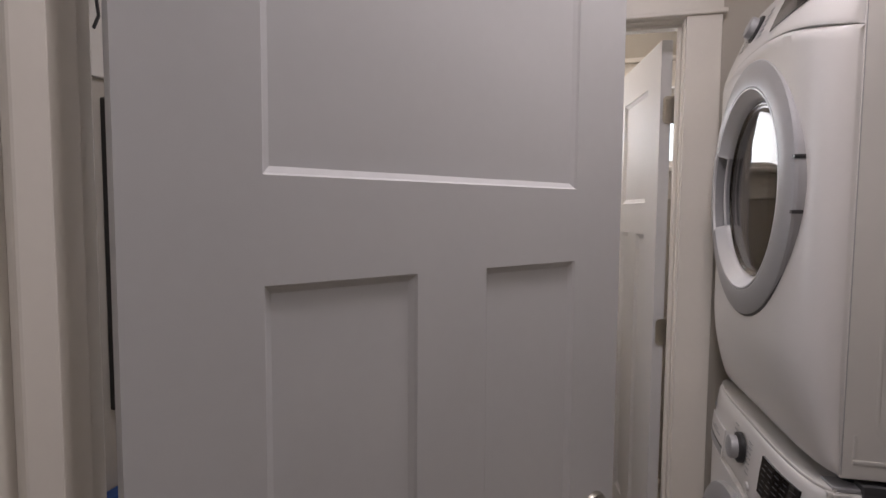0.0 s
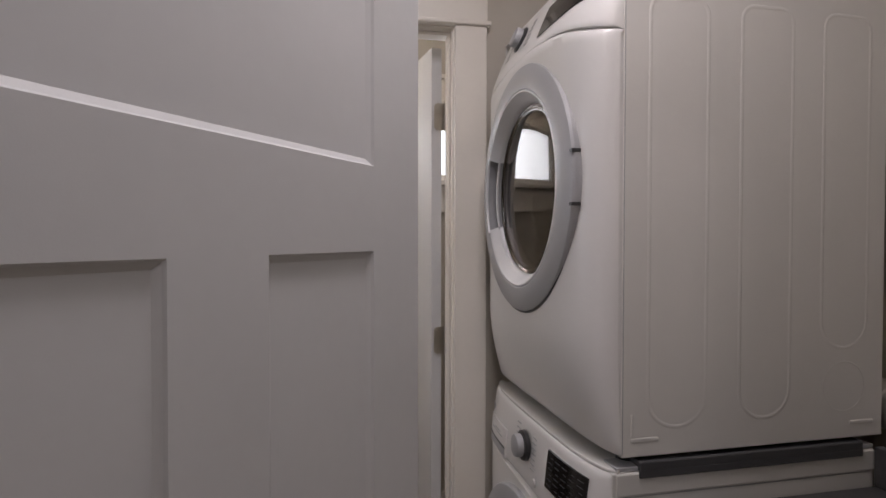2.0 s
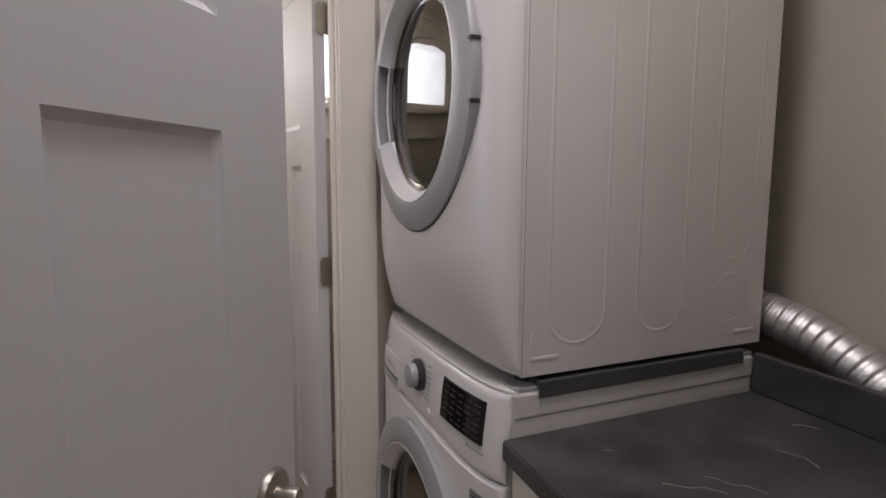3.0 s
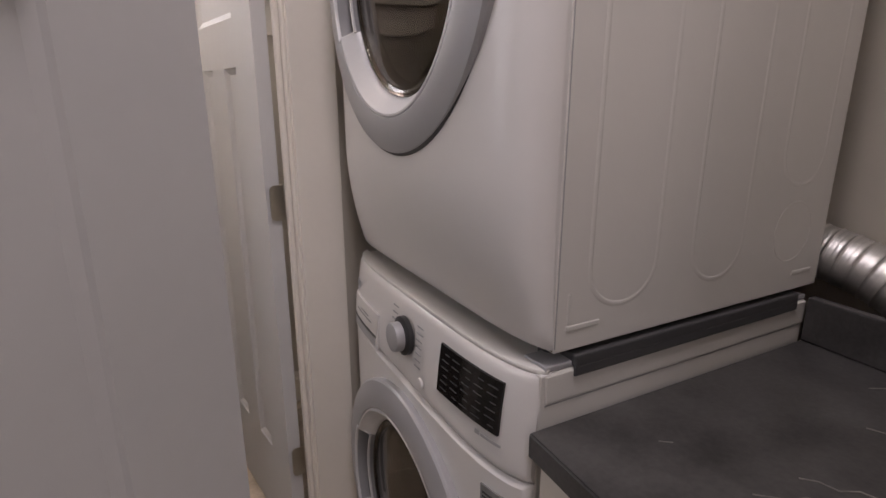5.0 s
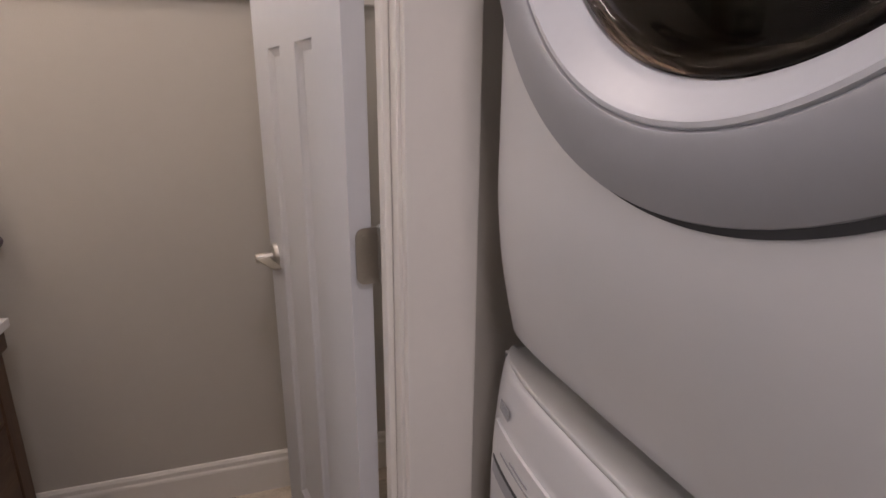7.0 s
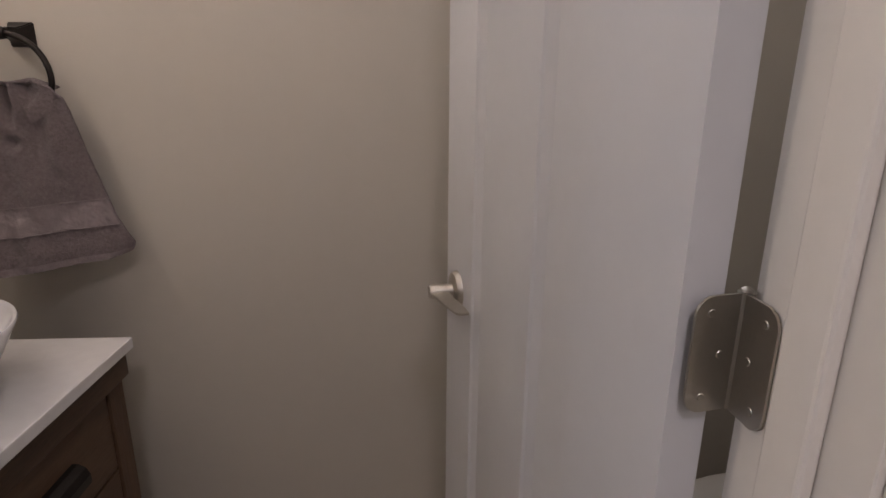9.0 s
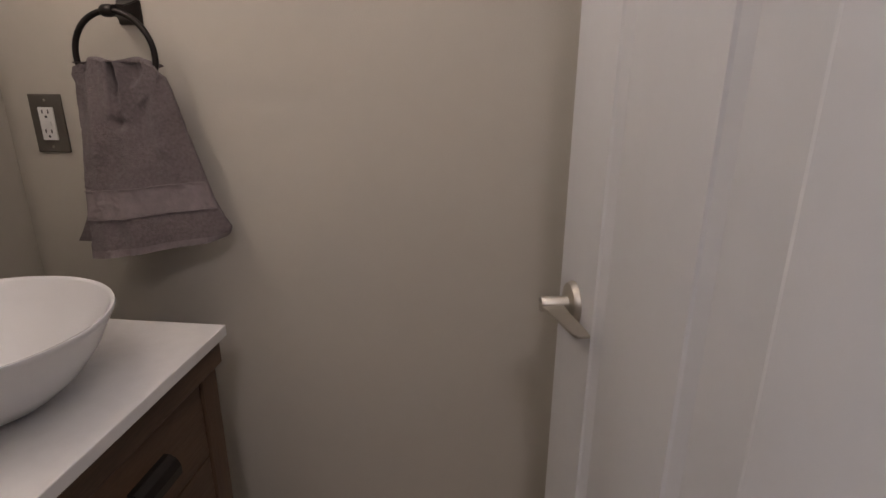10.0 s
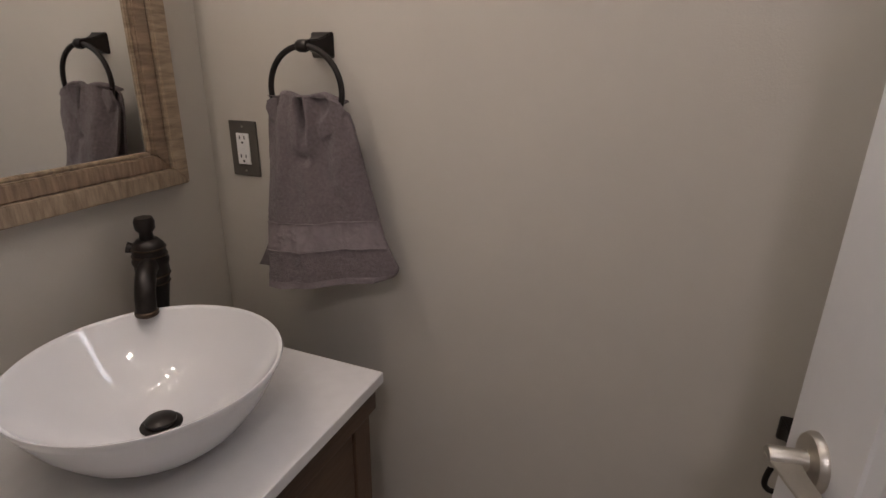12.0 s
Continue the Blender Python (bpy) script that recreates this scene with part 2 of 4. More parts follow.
# ---- structure ----
XL, XR, YH, CEILZ = -0.76, 1.52, -1.3, 2.52   # left wall, right wall, hall end, ceiling
Y1A, Y1B = 0.459, 0.574                         # wall with the laundry door
Y2A, Y2B = 2.02, 2.127                         # wall with the bathroom door
YF = 3.0                                       # far bathroom wall
D1L, D1R, D2L, D2R, DH = -0.170, 0.652, -0.073, 0.540, 2.045
WX0, WX1, WZ0, WZ1 = -0.28, 0.95, 1.675, 2.04   # window opening


def structure(name, bm, material, label="", parent=None, smooth=None):
    o = link(name, bm, material, smooth)
    if parent:
        o.parent = parent
    return tagged(o, label, "", "", "structure")


T = 0.12
structure("floor", bx(XL - T, XR + T, YH - T, YF + T, -0.15, -0.006), GROUT, "beige stone tile floor with grey grout joints")
FLOOR = bpy.data.objects["floor"]
structure("ceiling", bx(XL - T, XR + T, YH - T, YF + T, CEILZ, CEILZ + 0.1), CEIL, "plain white painted ceiling")
# opening for a made-up side window that holds the west fill
W2 = (1.34, 1.90, 1.06, 2.04)
structure("wall_west", merge(bx(XL - T, XL, YH - T, W2[0], -0.006, CEILZ), bx(XL - T, XL, W2[1], YF + T, -0.006, CEILZ), bx(XL - T, XL, W2[0], W2[1], -0.006, W2[2]), bx(XL - T, XL, W2[0], W2[1], W2[3], CEILZ)), WALL, "greige painted wall with an added, unseen side window")
structure("wall_east", bx(XR, XR + T, YH - T, YF + T, -0.006, CEILZ), WALL, "greige painted wall")
structure("wall_south", bx(XL, XR, YH - T, YH, -0.006, CEILZ), HALLW, "light painted hall wall")


def wall_open(name, y0, y1, x0, x1, z0, z1, material, label):
    bm = bmesh.new()
    box(bm, XL, x0, y0, y1, -0.006, CEILZ)
    box(bm, x1, XR, y0, y1, -0.006, CEILZ)
    box(bm, x0, x1, y0, y1, z1, CEILZ)
    if z0 > 0:
        box(bm, x0, x1, y0, y1, -0.006, z0)
    return structure(name, bm, material, label)


J = 0.018
wall_open("wall_hall", Y1A, Y1B, D1L - J, D1R + J, 0, DH + J, HALLW, "light painted wall with a door opening")
wall_open("wall_middle", Y2A, Y2B, D2L - J, D2R + J, 0, DH + J, WALL, "greige painted wall with a door opening")
wall_open("wall_north", YF, YF + T, WX0, WX1, WZ0, WZ1, WALL, "greige painted wall with a high window")


def jamb_set(x0, x1, y0, y1, stop_y0, stop_y1, label):
    root = thing("door_frame", label, "door frame", kind="structure")
    for nm, b in (("jamb", (x0 - J, x0, y0, y1, 0, DH)), ("jamb", (x1, x1 + J, y0, y1, 0, DH)), ("head_jamb", (x0 - J, x1 + J, y0, y1, DH, DH + J))):
        part(nm, bx(*b, bev=0.001, seg=1), TRIM, root)
    s = 0.011
    part("door_stop", bx(x0, x0 + s, stop_y0, stop_y1, 0, DH - s, bev=0.003), TRIM, root)
    part("door_stop", bx(x1 - s, x1, stop_y0, stop_y1, 0, DH - s, bev=0.003), TRIM, root)
    part("door_stop", bx(x0, x1, stop_y0, stop_y1, DH - s, DH, bev=0.003), TRIM, root)
    return root


def casing(root, x0, x1, y, out, w=0.088, r=0.005):
    """Flat board casing on the wall face y; out is -1 or 1 for the side that it stands out to."""
    t = 0.019
    a, b = sorted((y, y + out * t))
    part("side_casing", bx(x0 - r - w, x0 - r, a, b, 0, DH + r, bev=0.002), TRIM, root)
    part("side_casing", bx(x1 + r, x1 + r + w, a, b, 0, DH + r, bev=0.002), TRIM, root)
    a2, b2 = sorted((y, y + out * (t + 0.012)))
    part("fillet", bx(x0 - r - w - 0.012, x1 + r + w + 0.012, a2, b2, DH + r, DH + r + 0.014, bev=0.004), TRIM, root)
    part("head_casing", bx(x0 - r - w - 0.002, x1 + r + w + 0.002, a, b, DH + r + 0.014, DH + r + 0.125, bev=0.002), TRIM, root)
    a3, b3 = sorted((y, y + out * (t + 0.022)))
    part("cap", bx(x0 - r - w - 0.024, x1 + r + w + 0.024, a3, b3, DH + r + 0.125, DH + r + 0.147, bev=0.004), TRIM, root)


f1 = jamb_set(D1L, D1R, Y1A, Y1B, Y1B - 0.073, Y1B - 0.037, "cream painted door frame with a raised stop")
casing(f1, D1L, D1R, Y1B, 1)
casing(f1, D1L, D1R, Y1A, -1)
f2 = jamb_set(D2L, D2R, Y2A, Y2B, Y2B - 0.073, Y2B - 0.037, "cream painted door frame with flat casing and a cap")
casing(f2, D2L, D2R, Y2A, -1, 0.100)
casing(f2, D2L, D2R, Y2B, 1, r=0.008)


def base_profile(flip):
    h = 0.139
    p = [(0, 0), (0.015, 0), (0.015, h - 0.036), (0.0135, h - 0.030), (0.010, h - 0.024), (0.010, h - 0.010), (0.006, h - 0.002), (0, h)]
    return [(flip * a, b) for a, b in p]


def baseboard(axis, at, flip, a, b):
    bm = prism([(at + p, z) for p, z in base_profile(flip)], axis, a, b)
    structure("baseboard", bm, TRIM, "white moulded baseboard")


baseboard('x', YF, -1, XL + 0.016, XR - 0.016)
baseboard('y', XR, -1, Y2B, YF)
baseboard('y', XL, 1, Y2B, YF)
baseboard('x', Y2B, 1, D2R + 0.1, XR - 0.016)
baseboard('y', XL, 1, Y1B, Y2A)
baseboard('x', Y1B, 1, XL + 0.016, D1L - 0.1)
baseboard('x', Y2A, -1, XL + 0.016, D2L - 0.1)
baseboard('y', XL, 1, YH, Y1A)

# window
win = thing("window_1", "white high window with a broad apron over the greige wall", "window", kind="structure")
part("window_frame", merge(bx(WX0, WX0 + 0.03, YF, YF + T, WZ0, WZ1), bx(WX1 - 0.03, WX1, YF, YF + T, WZ0, WZ1), bx(WX0 + 0.03, WX1 - 0.03, YF, YF + T, WZ1 - 0.03, WZ1), bx(WX0 + 0.03, WX1 - 0.03, YF, YF + T, WZ0, WZ0 + 0.03)), TRIM, win)
part("mullion", bx((WX0 + WX1) / 2 - 0.02, (WX0 + WX1) / 2 + 0.02, YF + 0.05, YF + 0.09, WZ0 + 0.03, WZ1 - 0.03, bev=0.003), TRIM, win)
for a, b in ((WX0 + 0.03, (WX0 + WX1) / 2 - 0.02), ((WX0 + WX1) / 2 + 0.02, WX1 - 0.03)):
    p = part("pane", bx(a, b, YF + 0.068, YF + 0.073, WZ0 + 0.03, WZ1 - 0.03), PANE, win)
    p.visible_shadow = False
part("window_sill", bx(-0.42, WX1 + 0.14, YF - 0.055, YF, WZ0 - 0.026, WZ0, bev=0.005), TRIM, win)
part("apron", bx(-0.39, WX1 + 0.11, YF - 0.019, YF, 1.522, WZ0 - 0.026, bev=0.002), TRIM, win)
part("side_casing", bx(WX0 - 0.09, WX0, YF - 0.019, YF, WZ0, WZ1 + 0.003, bev=0.002), TRIM, win)
part("side_casing", bx(WX1, WX1 + 0.09, YF - 0.019, YF, WZ0, WZ1 + 0.003, bev=0.002), TRIM, win)
part("head_casing", bx(WX0 - 0.1, WX1 + 0.1, YF - 0.022, YF, WZ1 + 0.017, WZ1 + 0.125, bev=0.002), TRIM, win)
part("fillet", bx(WX0 - 0.11, WX1 + 0.11, YF - 0.034, YF, WZ1 + 0.003, WZ1 + 0.017, bev=0.004), TRIM, win)
part("cap", bx(WX0 - 0.12, WX1 + 0.12, YF - 0.045, YF, WZ1 + 0.125, WZ1 + 0.147, bev=0.004), TRIM, win)
# added window, out of view, built round the west fill
win2 = thing("fill_window", "white side window, unseen, added to go with the side fill light", "window", kind="structure")
a, b, c, d = W2
part("window_frame", merge(bx(XL - T, XL, a, a + 0.03, c, d), bx(XL - T, XL, b - 0.03, b, c, d), bx(XL - T, XL, a + 0.03, b - 0.03, c, c + 0.03), bx(XL - T, XL, a + 0.03, b - 0.03, d - 0.03, d)), TRIM, win2)
part("meeting_rail", bx(XL - 0.09, XL - 0.05, a + 0.03, b - 0.03, 1.53, 1.57, bev=0.003), TRIM, win2)
for z0, z1 in ((c + 0.03, 1.53), (1.57, d - 0.03)):
    part("pane", bx(XL - 0.073, XL - 0.068, a + 0.03, b - 0.03, z0, z1), PANE, win2).visible_shadow = False
structure("backdrop", bx(-60, 60, 60, 60.2, -10, 40), OUTSIDE, "pale overcast distance outside the window")
structure("ground", bx(-300, 300, -300, 300, -0.9, -0.7), mat("dry_grass", (0.10, 0.11, 0.05), 0.95, var=0.3, scale=0.5), "ground outside")


# ---- doors ----
def rect(bm, pts):
    bm.faces.new([bm.verts.new(p) for p in pts])


def door_slab(w, h, stile, mull, lock0, lock1, bottom, top, d0=0.0, th=0.035, back=0.005, latch=None, inset=0.010, dp=0.008):
    """Moulded three-panel slab: one wide panel over two upright ones. x runs from the hinge edge, y from 0 down to -th."""
    bm = bmesh.new()
    zc = bottom
    last = latch or stile
    pw = (w - stile - last - mull) / 2
    panels = [(stile, w - last, lock1, h - top), (stile, stile + pw, zc, lock0), (stile + pw + mull, w - last, zc, lock0)]
    flats = [(0, stile, 0, h), (w - last, w, 0, h), (stile, w - last, h - top, h), (stile, w - last, lock0, lock1), (stile, w - last, 0, zc), (stile + pw, stile + pw + mull, zc, lock0)]
    for y, s in ((0.0, -1), (-th, 1)):
        for x0, x1, z0, z1 in flats:
            rect(bm, [(x0, y, z0), (x1, y, z0), (x1, y, z1), (x0, y, z1)])
        for x0, x1, z0, z1 in panels:
            i1, i2 = 0.0025, inset
            loops = [((x0, x1, z0, z1), 0), ((x0 + i1, x1 - i1, z0 + i1, z1 - i1), 0.0035), ((x0 + i2, x1 - i2, z0 + i2, z1 - i2), dp)]
            rings = [[bm.verts.new((x, y + s * d, z)) for x, z in ((a, c), (b, c), (b, e), (a, e))] for (a, b, c, e), d in loops]
            for p, q in zip(rings, rings[1:]):
                for k in range(4):
                    bm.faces.new((p[k], p[(k + 1) % 4], q[(k + 1) % 4], q[k]))
            bm.faces.new(rings[-1])
    rect(bm, [(0, 0, 0), (0, -th, 0), (0, -th, h), (0, 0, h)])
    rect(bm, [(w, 0, 0), (w, -th, 0), (w, -th, h), (w, 0, h)])
    rect(bm, [(0, 0, 0), (w, 0, 0), (w, -th, 0), (0, -th, 0)])
    rect(bm, [(0, 0, h), (w, 0, h), (w, -th, h), (0, -th, h)])
    bmesh.ops.remove_doubles(bm, verts=bm.verts, dist=1e-5)
    bm.transform(Matrix.Translation((d0, -back, 0.012)))
    return bm


def lever(door, x, z, y, out, toward, reach=1.0):
    """Round rose with a flat lever that droops towards the hinge side. out: -1 or 1, the side of the slab."""
    turn = pose(x, y, z, 90 if out < 0 else -90)
    rose = part("lever_handle", lathe([(0.0, 0.0), (0.033, 0.0), (0.033, 0.004), (0.030, 0.009), (0.020, 0.011), (0.0, 0.011)], 32, turn), NICKEL, door, "brushed nickel lever handle on a round rose", 40)
    neck = lathe([(0.0, 0.010), (0.0125, 0.010), (0.0115, 0.022), (0.0125, 0.046 * reach), (0.0105, 0.05 * reach), (0.0, 0.05 * reach)], 24, turn)
    part("neck", neck, NICKEL, rose, "", 40)
    plan = [(-0.010, 0.018), (-0.010, 0.046), (-0.005, 0.051), (0.002, 0.0515), (0.050, 0.043), (0.096, 0.0345), (0.104, 0.031), (0.107, 0.026), (0.107, 0.013), (0.090, 0.012), (0.030, 0.018)]
    bm = prism([(x + toward * a, y + out * b * reach) for a, b in plan], 'z', z - 0.002, z + 0.002)
    bmesh.ops.recalc_face_normals(bm, faces=bm.faces)
    bmesh.ops.bevel(bm, geom=list(bm.edges), offset=0.0008, segments=2, affect='EDGES')
    part("lever", bm, NICKEL, rose, "", 50)


def leaf_plate(w, h, t=0.0022, r=0.014):
    """A hinge leaf in the xz plane with round outer corners, from x = 0 to w."""
    pts = [(0, -h / 2)]
    for cx, cz, a0 in ((w - r, -h / 2 + r, -90), (w - r, h / 2 - r, 0)):
        pts += [(cx + r * math.cos(radians(a0 + 18 * k)), cz + r * math.sin(radians(a0 + 18 * k))) for k in range(6)]
    pts += [(0, h / 2)]
    return prism([(p[0], p[1]) for p in pts], 'y', 0, t)


SCREW = []


def screw(w, h, fx, fz, side, turn, leaf, off):
    """One screw head on a leaf; all heads share a mesh."""
    m = pose(0, 0, 0, 0, 0, turn) @ pose(fx * w, off + (0.0022 if side > 0 else 0.0), fz * h, -90 if side > 0 else 90)
    if SCREW:
        o = new("screw", SCREW[0])
    else:
        o = link("screw", lathe([(0, 0), (0.0032, 0), (0.0026, 0.0006), (0.0008, 0.0004), (0, 0.0004)], 10), NICKEL, 40)
        SCREW.append(o.data)
    o.parent = leaf
    o.matrix_basis = m


def hinge(x, y, z, door_turn, jamb_turn, group, jamb_side):
    """Butt hinge: knuckle at the pin, one leaf on the door's edge and one on the jamb."""
    h = 0.089
    root = thing("door_hinge", "satin nickel butt hinge with round corners and screws", "hinge", group, pose(x, y, z))
    part("knuckle", merge(lathe([(0, -h / 2), (0.0062, -h / 2), (0.0062, h / 2), (0, h / 2)], 16), lathe([(0, h / 2), (0.0045, h / 2), (0.0042, h / 2 + 0.002), (0.002, h / 2 + 0.0035), (0, h / 2 + 0.0035)], 12)), NICKEL, root, "", 40)
    for turn, off in ((door_turn, 0.0), (jamb_turn, -0.0034 * jamb_side)):
        a = leaf_plate(0.041, h)
        a.transform(pose(0, 0, 0, 0, 0, turn) @ Matrix.Translation((0, off, 0)))
        lf = part("leaf", a, NICKEL, root)
        for side in (1, -1):
            for fx, fz in ((0.68, -0.36), (0.42, 0.0), (0.70, 0.36)):
                screw(0.041, h, fx, fz, side, turn, lf, off)
    return root


A1 = 54.3
P1 = (-0.170, 0.587)
door1 = thing("door_1", "white painted three-panel door standing half open", "door", m=pose(*P1, 0, 0, 0, A1), kind="structure")
part("slab", door_slab(0.8025, 2.03, 0.1379, 0.1238, 1.374 - 0.012, 1.494 - 0.012, 0.27, 0.13, 0.0095, latch=0.1295), DOORP, door1)
lever(door1, 0.752, 0.915, -0.040, -1, -1, 0.82)
lever(door1, 0.752, 0.915, -0.005, 1, -1, 0.82)

A2 = -79.0
P2 = (0.540, 2.141)
door2 = thing("door_2", "white painted narrow three-panel door swung open", "door", m=pose(*P2, 0, 0, 0, A2), kind="structure")
slab2 = door_slab(0.61, 2.012, 0.143, 0.112, 1.376 - 0.012, 1.492 - 0.012, 0.27, 0.13, 0.009, back=0.012, inset=0.016, dp=0.010)
slab2.transform(Matrix.Diagonal((-1, 1, 1, 1)))
part("slab", slab2, DOORP, door2)
lever(door2, -(0.613 - 0.062), 0.908, -0.047, -1, 1)
lever(door2, -(0.613 - 0.062), 0.908, -0.012, 1, 1)
for z in (0.308, 1.052, 1.796):
    hinge(P2[0], P2[1] + 0.002, z, -90 + A2, -90, "bathroom door hinges", 1)
    hinge(P1[0], P1[1] + 0.002, z, -90 + A1, -90, "laundry door hinges", -1)

# ---- stacked washer and dryer ----
YN, YFAR = 1.295, 1.981
YC, HW = (YN + YFAR) / 2, (YFAR - YN) / 2
XS, XB = 0.730, 1.346
STACK = Matrix.Translation((XS, YN, 0)) @ pose(0, 0, 0, 0, 0, 2.9) @ Matrix.Translation((-XS, -YN, 0))


def front_x(y, bulge=0.046, power=4):
    u = min(1.0, abs((y - YC) / HW))
    return XS - bulge * max(0.0, 1 - u ** power) ** 0.5


def around(k, n):
    """Steps that crowd near the corners, so that the turn of the front stays round."""
    t = -1 + 2 * k / n
    return math.sin(t * math.pi / 2)


def fascia(z0, z1, lean, steps_z=10, roll=0.012, bulge=0.046, power=4, hole=None, tuck=lambda z: 0.0):
    """The bowed front between two heights z0(u), z1(u), with rolled edges. lean(z) sets it back; hole is a height and a radius."""
    n = 44 if not hole else 110
    us = [around(k, n) for k in range(n + 1)]
    vs = [0.0, 0.01, 0.03, 0.06] + span(0.1, 0.9, steps_z) + [0.94, 0.97, 0.99, 1.0]

    def fn(u, v):
        y = YC + u * HW
        a, b = z0(u), z1(u)
        z = a + (b - a) * v
        e = min(v, 1 - v) * (b - a)
        soft = roll * (1 - math.sqrt(max(0.0, 1 - (1 - min(1.0, e / roll)) ** 2)))
        k = 0.993 if abs(u) > 0.9999 else 1.0
        flat = tuck(z) * max(0.0, 1 - abs(u) ** power) ** 0.5
        return Vector((front_x(y, bulge, power) + lean(z) + flat + soft, YC + (y - YC) * k, z))

    def bk(u, v):
        a, b = z0(u), z1(u)
        z = a + (b - a) * v
        return Vector((XS + 0.010 + lean(z) * 0.3, YC + u * HW * 0.993, z))

    bm = sheet(us, vs, fn, bk)
    if hole:
        gone = [f for f in bm.faces if math.hypot(f.calc_center_median().y - YC, f.calc_center_median().z - hole[0]) < hole[1]]
        bmesh.ops.delete(bm, geom=gone, context='FACES')
    return bm


def ring_part(name, prof, zc, x, material, parent, label="", arc=(0.0, 360.0), closed=False, steps=96, smooth=35):
    """Turns a profile about the door's axis, which points out of the front."""
    m = Matrix.Translation((x, YC, zc)) @ Matrix(((0, 0, -1, 0), (1, 0, 0, 0), (0, 1, 0, 0), (0, 0, 0, 1)))
    return part(name, lathe(prof, steps, m, closed, arc), material, parent, label, smooth)


def porthole(root, zc, x):
    """Round door: outer ring, light inner bezel, glass bowl, grip pocket and hinge slots; x is the plane of the ring's foot."""
    d = ring_part("door", [(0.2945, -0.06), (0.2965, -0.006), (0.2985, 0.002), (0.2985, 0.0085), (0.295, 0.0135), (0.287, 0.0165), (0.268, 0.0200), (0.245, 0.0225), (0.2395, 0.0215), (0.2375, 0.019)], zc, x, SILVER, root, "silver round porthole door", smooth=25)
    ring_part("bezel", [(0.2375, 0.019), (0.2360, 0.0215), (0.2325, 0.0215), (0.228, 0.015), (0.214, 0.003), (0.208, -0.006), (0.206, -0.02), (0.205, -0.04)], zc, x, SILVERL, d, "light silver bezel", (26.0, 335.0))
    pane = [(0.0, -0.0075), (0.12, -0.0085), (0.182, -0.0105), (0.189, -0.0115), (0.194, -0.0135), (0.198, -0.0095), (0.203, -0.0085), (0.2065, -0.012)]
    inner = [(r * 0.985, h - 0.004) for r, h in reversed(pane)]
    ring_part("door_glass", pane + inner, zc, x, TINT, d, "clear brown-tinted glass", smooth=80)
    ring_part("drum_mouth", [(0.205, -0.02), (0.196, -0.034), (0.184, -0.04), (0.18, -0.07), (0.19, -0.10), (0.22, -0.11)], zc, x, GREYK, root, "grey rubber drum mouth", smooth=40)
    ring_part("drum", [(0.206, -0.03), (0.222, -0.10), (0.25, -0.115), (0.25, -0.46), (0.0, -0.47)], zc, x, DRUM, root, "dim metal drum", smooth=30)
    for a in range(0, 360, 9):
        c, sn = math.cos(radians(a)), math.sin(radians(a))
        if sn < -0.2:
            h = 0.0045
            bm = bx(-0.004, 0.004, -h, h, -0.001, 0.001)
            bm.transform(Matrix.Translation((x + 0.17, YC + 0.2488 * c, zc + 0.2488 * sn)) @ pose(0, 0, 0, a + 90, 0, 0))
            part("drum_slot", bm, DARKP, root)
    ring_part("grip_pocket", [(0.2385, 0.0195), (0.2385, -0.016), (0.2100, -0.016), (0.2085, -0.002), (0.2105, 0.0012), (0.2125, -0.012), (0.2365, -0.012), (0.2365, 0.0195)], zc, x, POCKET, d, "dark recessed grip", (-25.0, 26.0), True, 24)
    ring_part("grip_lip", [(0.2085, -0.002), (0.2082, 0.0022), (0.2110, 0.0034), (0.2125, 0.001), (0.2110, -0.002)], zc, x, SILVERL, d, "", (-25.0, 26.0), True, 24)
    ring_part("handle", [(0.2360, 0.0190), (0.2365, 0.0240), (0.2400, 0.0248), (0.2430, 0.0225), (0.2400, 0.0190)], zc, x, SILVERL, d, "", (-26.0, 27.0), True, 24)
    for a in (-25.6, 25.4):
        ring_part("grip_end", [(0.2105, 0.0005), (0.236, 0.0220), (0.237, -0.012), (0.2115, -0.013)], zc, x, SILVERL, d, "", (a, a + 1.2), True, 2)
    for dz in (-0.052, 0.052):
        yy = YC - math.sqrt(0.298 ** 2 - dz ** 2)
        part("hinge_slot", bx(x - 0.0155, x + 0.004, yy - 0.003, yy + 0.016, zc + dz - 0.0035, zc + dz + 0.0035, bev=0.001), DARKP, d)
    return d


def ring_shade(root, zc, front, a0, a1):
    """A dark crescent that paints shade on the body under the ring's lower near edge; front(y) is the body's surface.
    """
    def fn(u, v):
        a = radians(a0 + (a1 - a0) * u)
        w = 0.0035 * math.sin(math.pi * u)
        r = 0.2945 + v * (0.0005 + 2 * w)
        y = YC + r * math.cos(a)
        return Vector((front(y) - 0.0014, y, zc + r * math.sin(a)))
    part("painted_shade", sheet(span(0, 1, 40), span(0, 1, 3), fn, lambda u, v: fn(u, v) + Vector((0.004, 0, 0))), DARKP, root, "dark crescent painting the shade under the door ring", 60)


def knob(root, y, z, r, x, tilt):
    m = pose(x, y, z, 0, -90 + tilt, 0)
    part("dial_collar", lathe([(r * 1.34, -0.006), (r * 1.32, 0.003), (r * 1.05, 0.007), (0, 0.012)], 36, m), DARKP, root, "black dial collar", 40)
    k = part("dial", lathe([(r, 0.0), (r, 0.018), (r * 0.95, 0.0225), (r * 0.86, 0.0235), (0, 0.023)], 36, m), SILVER, root, "silver selector dial", 40)
    return k


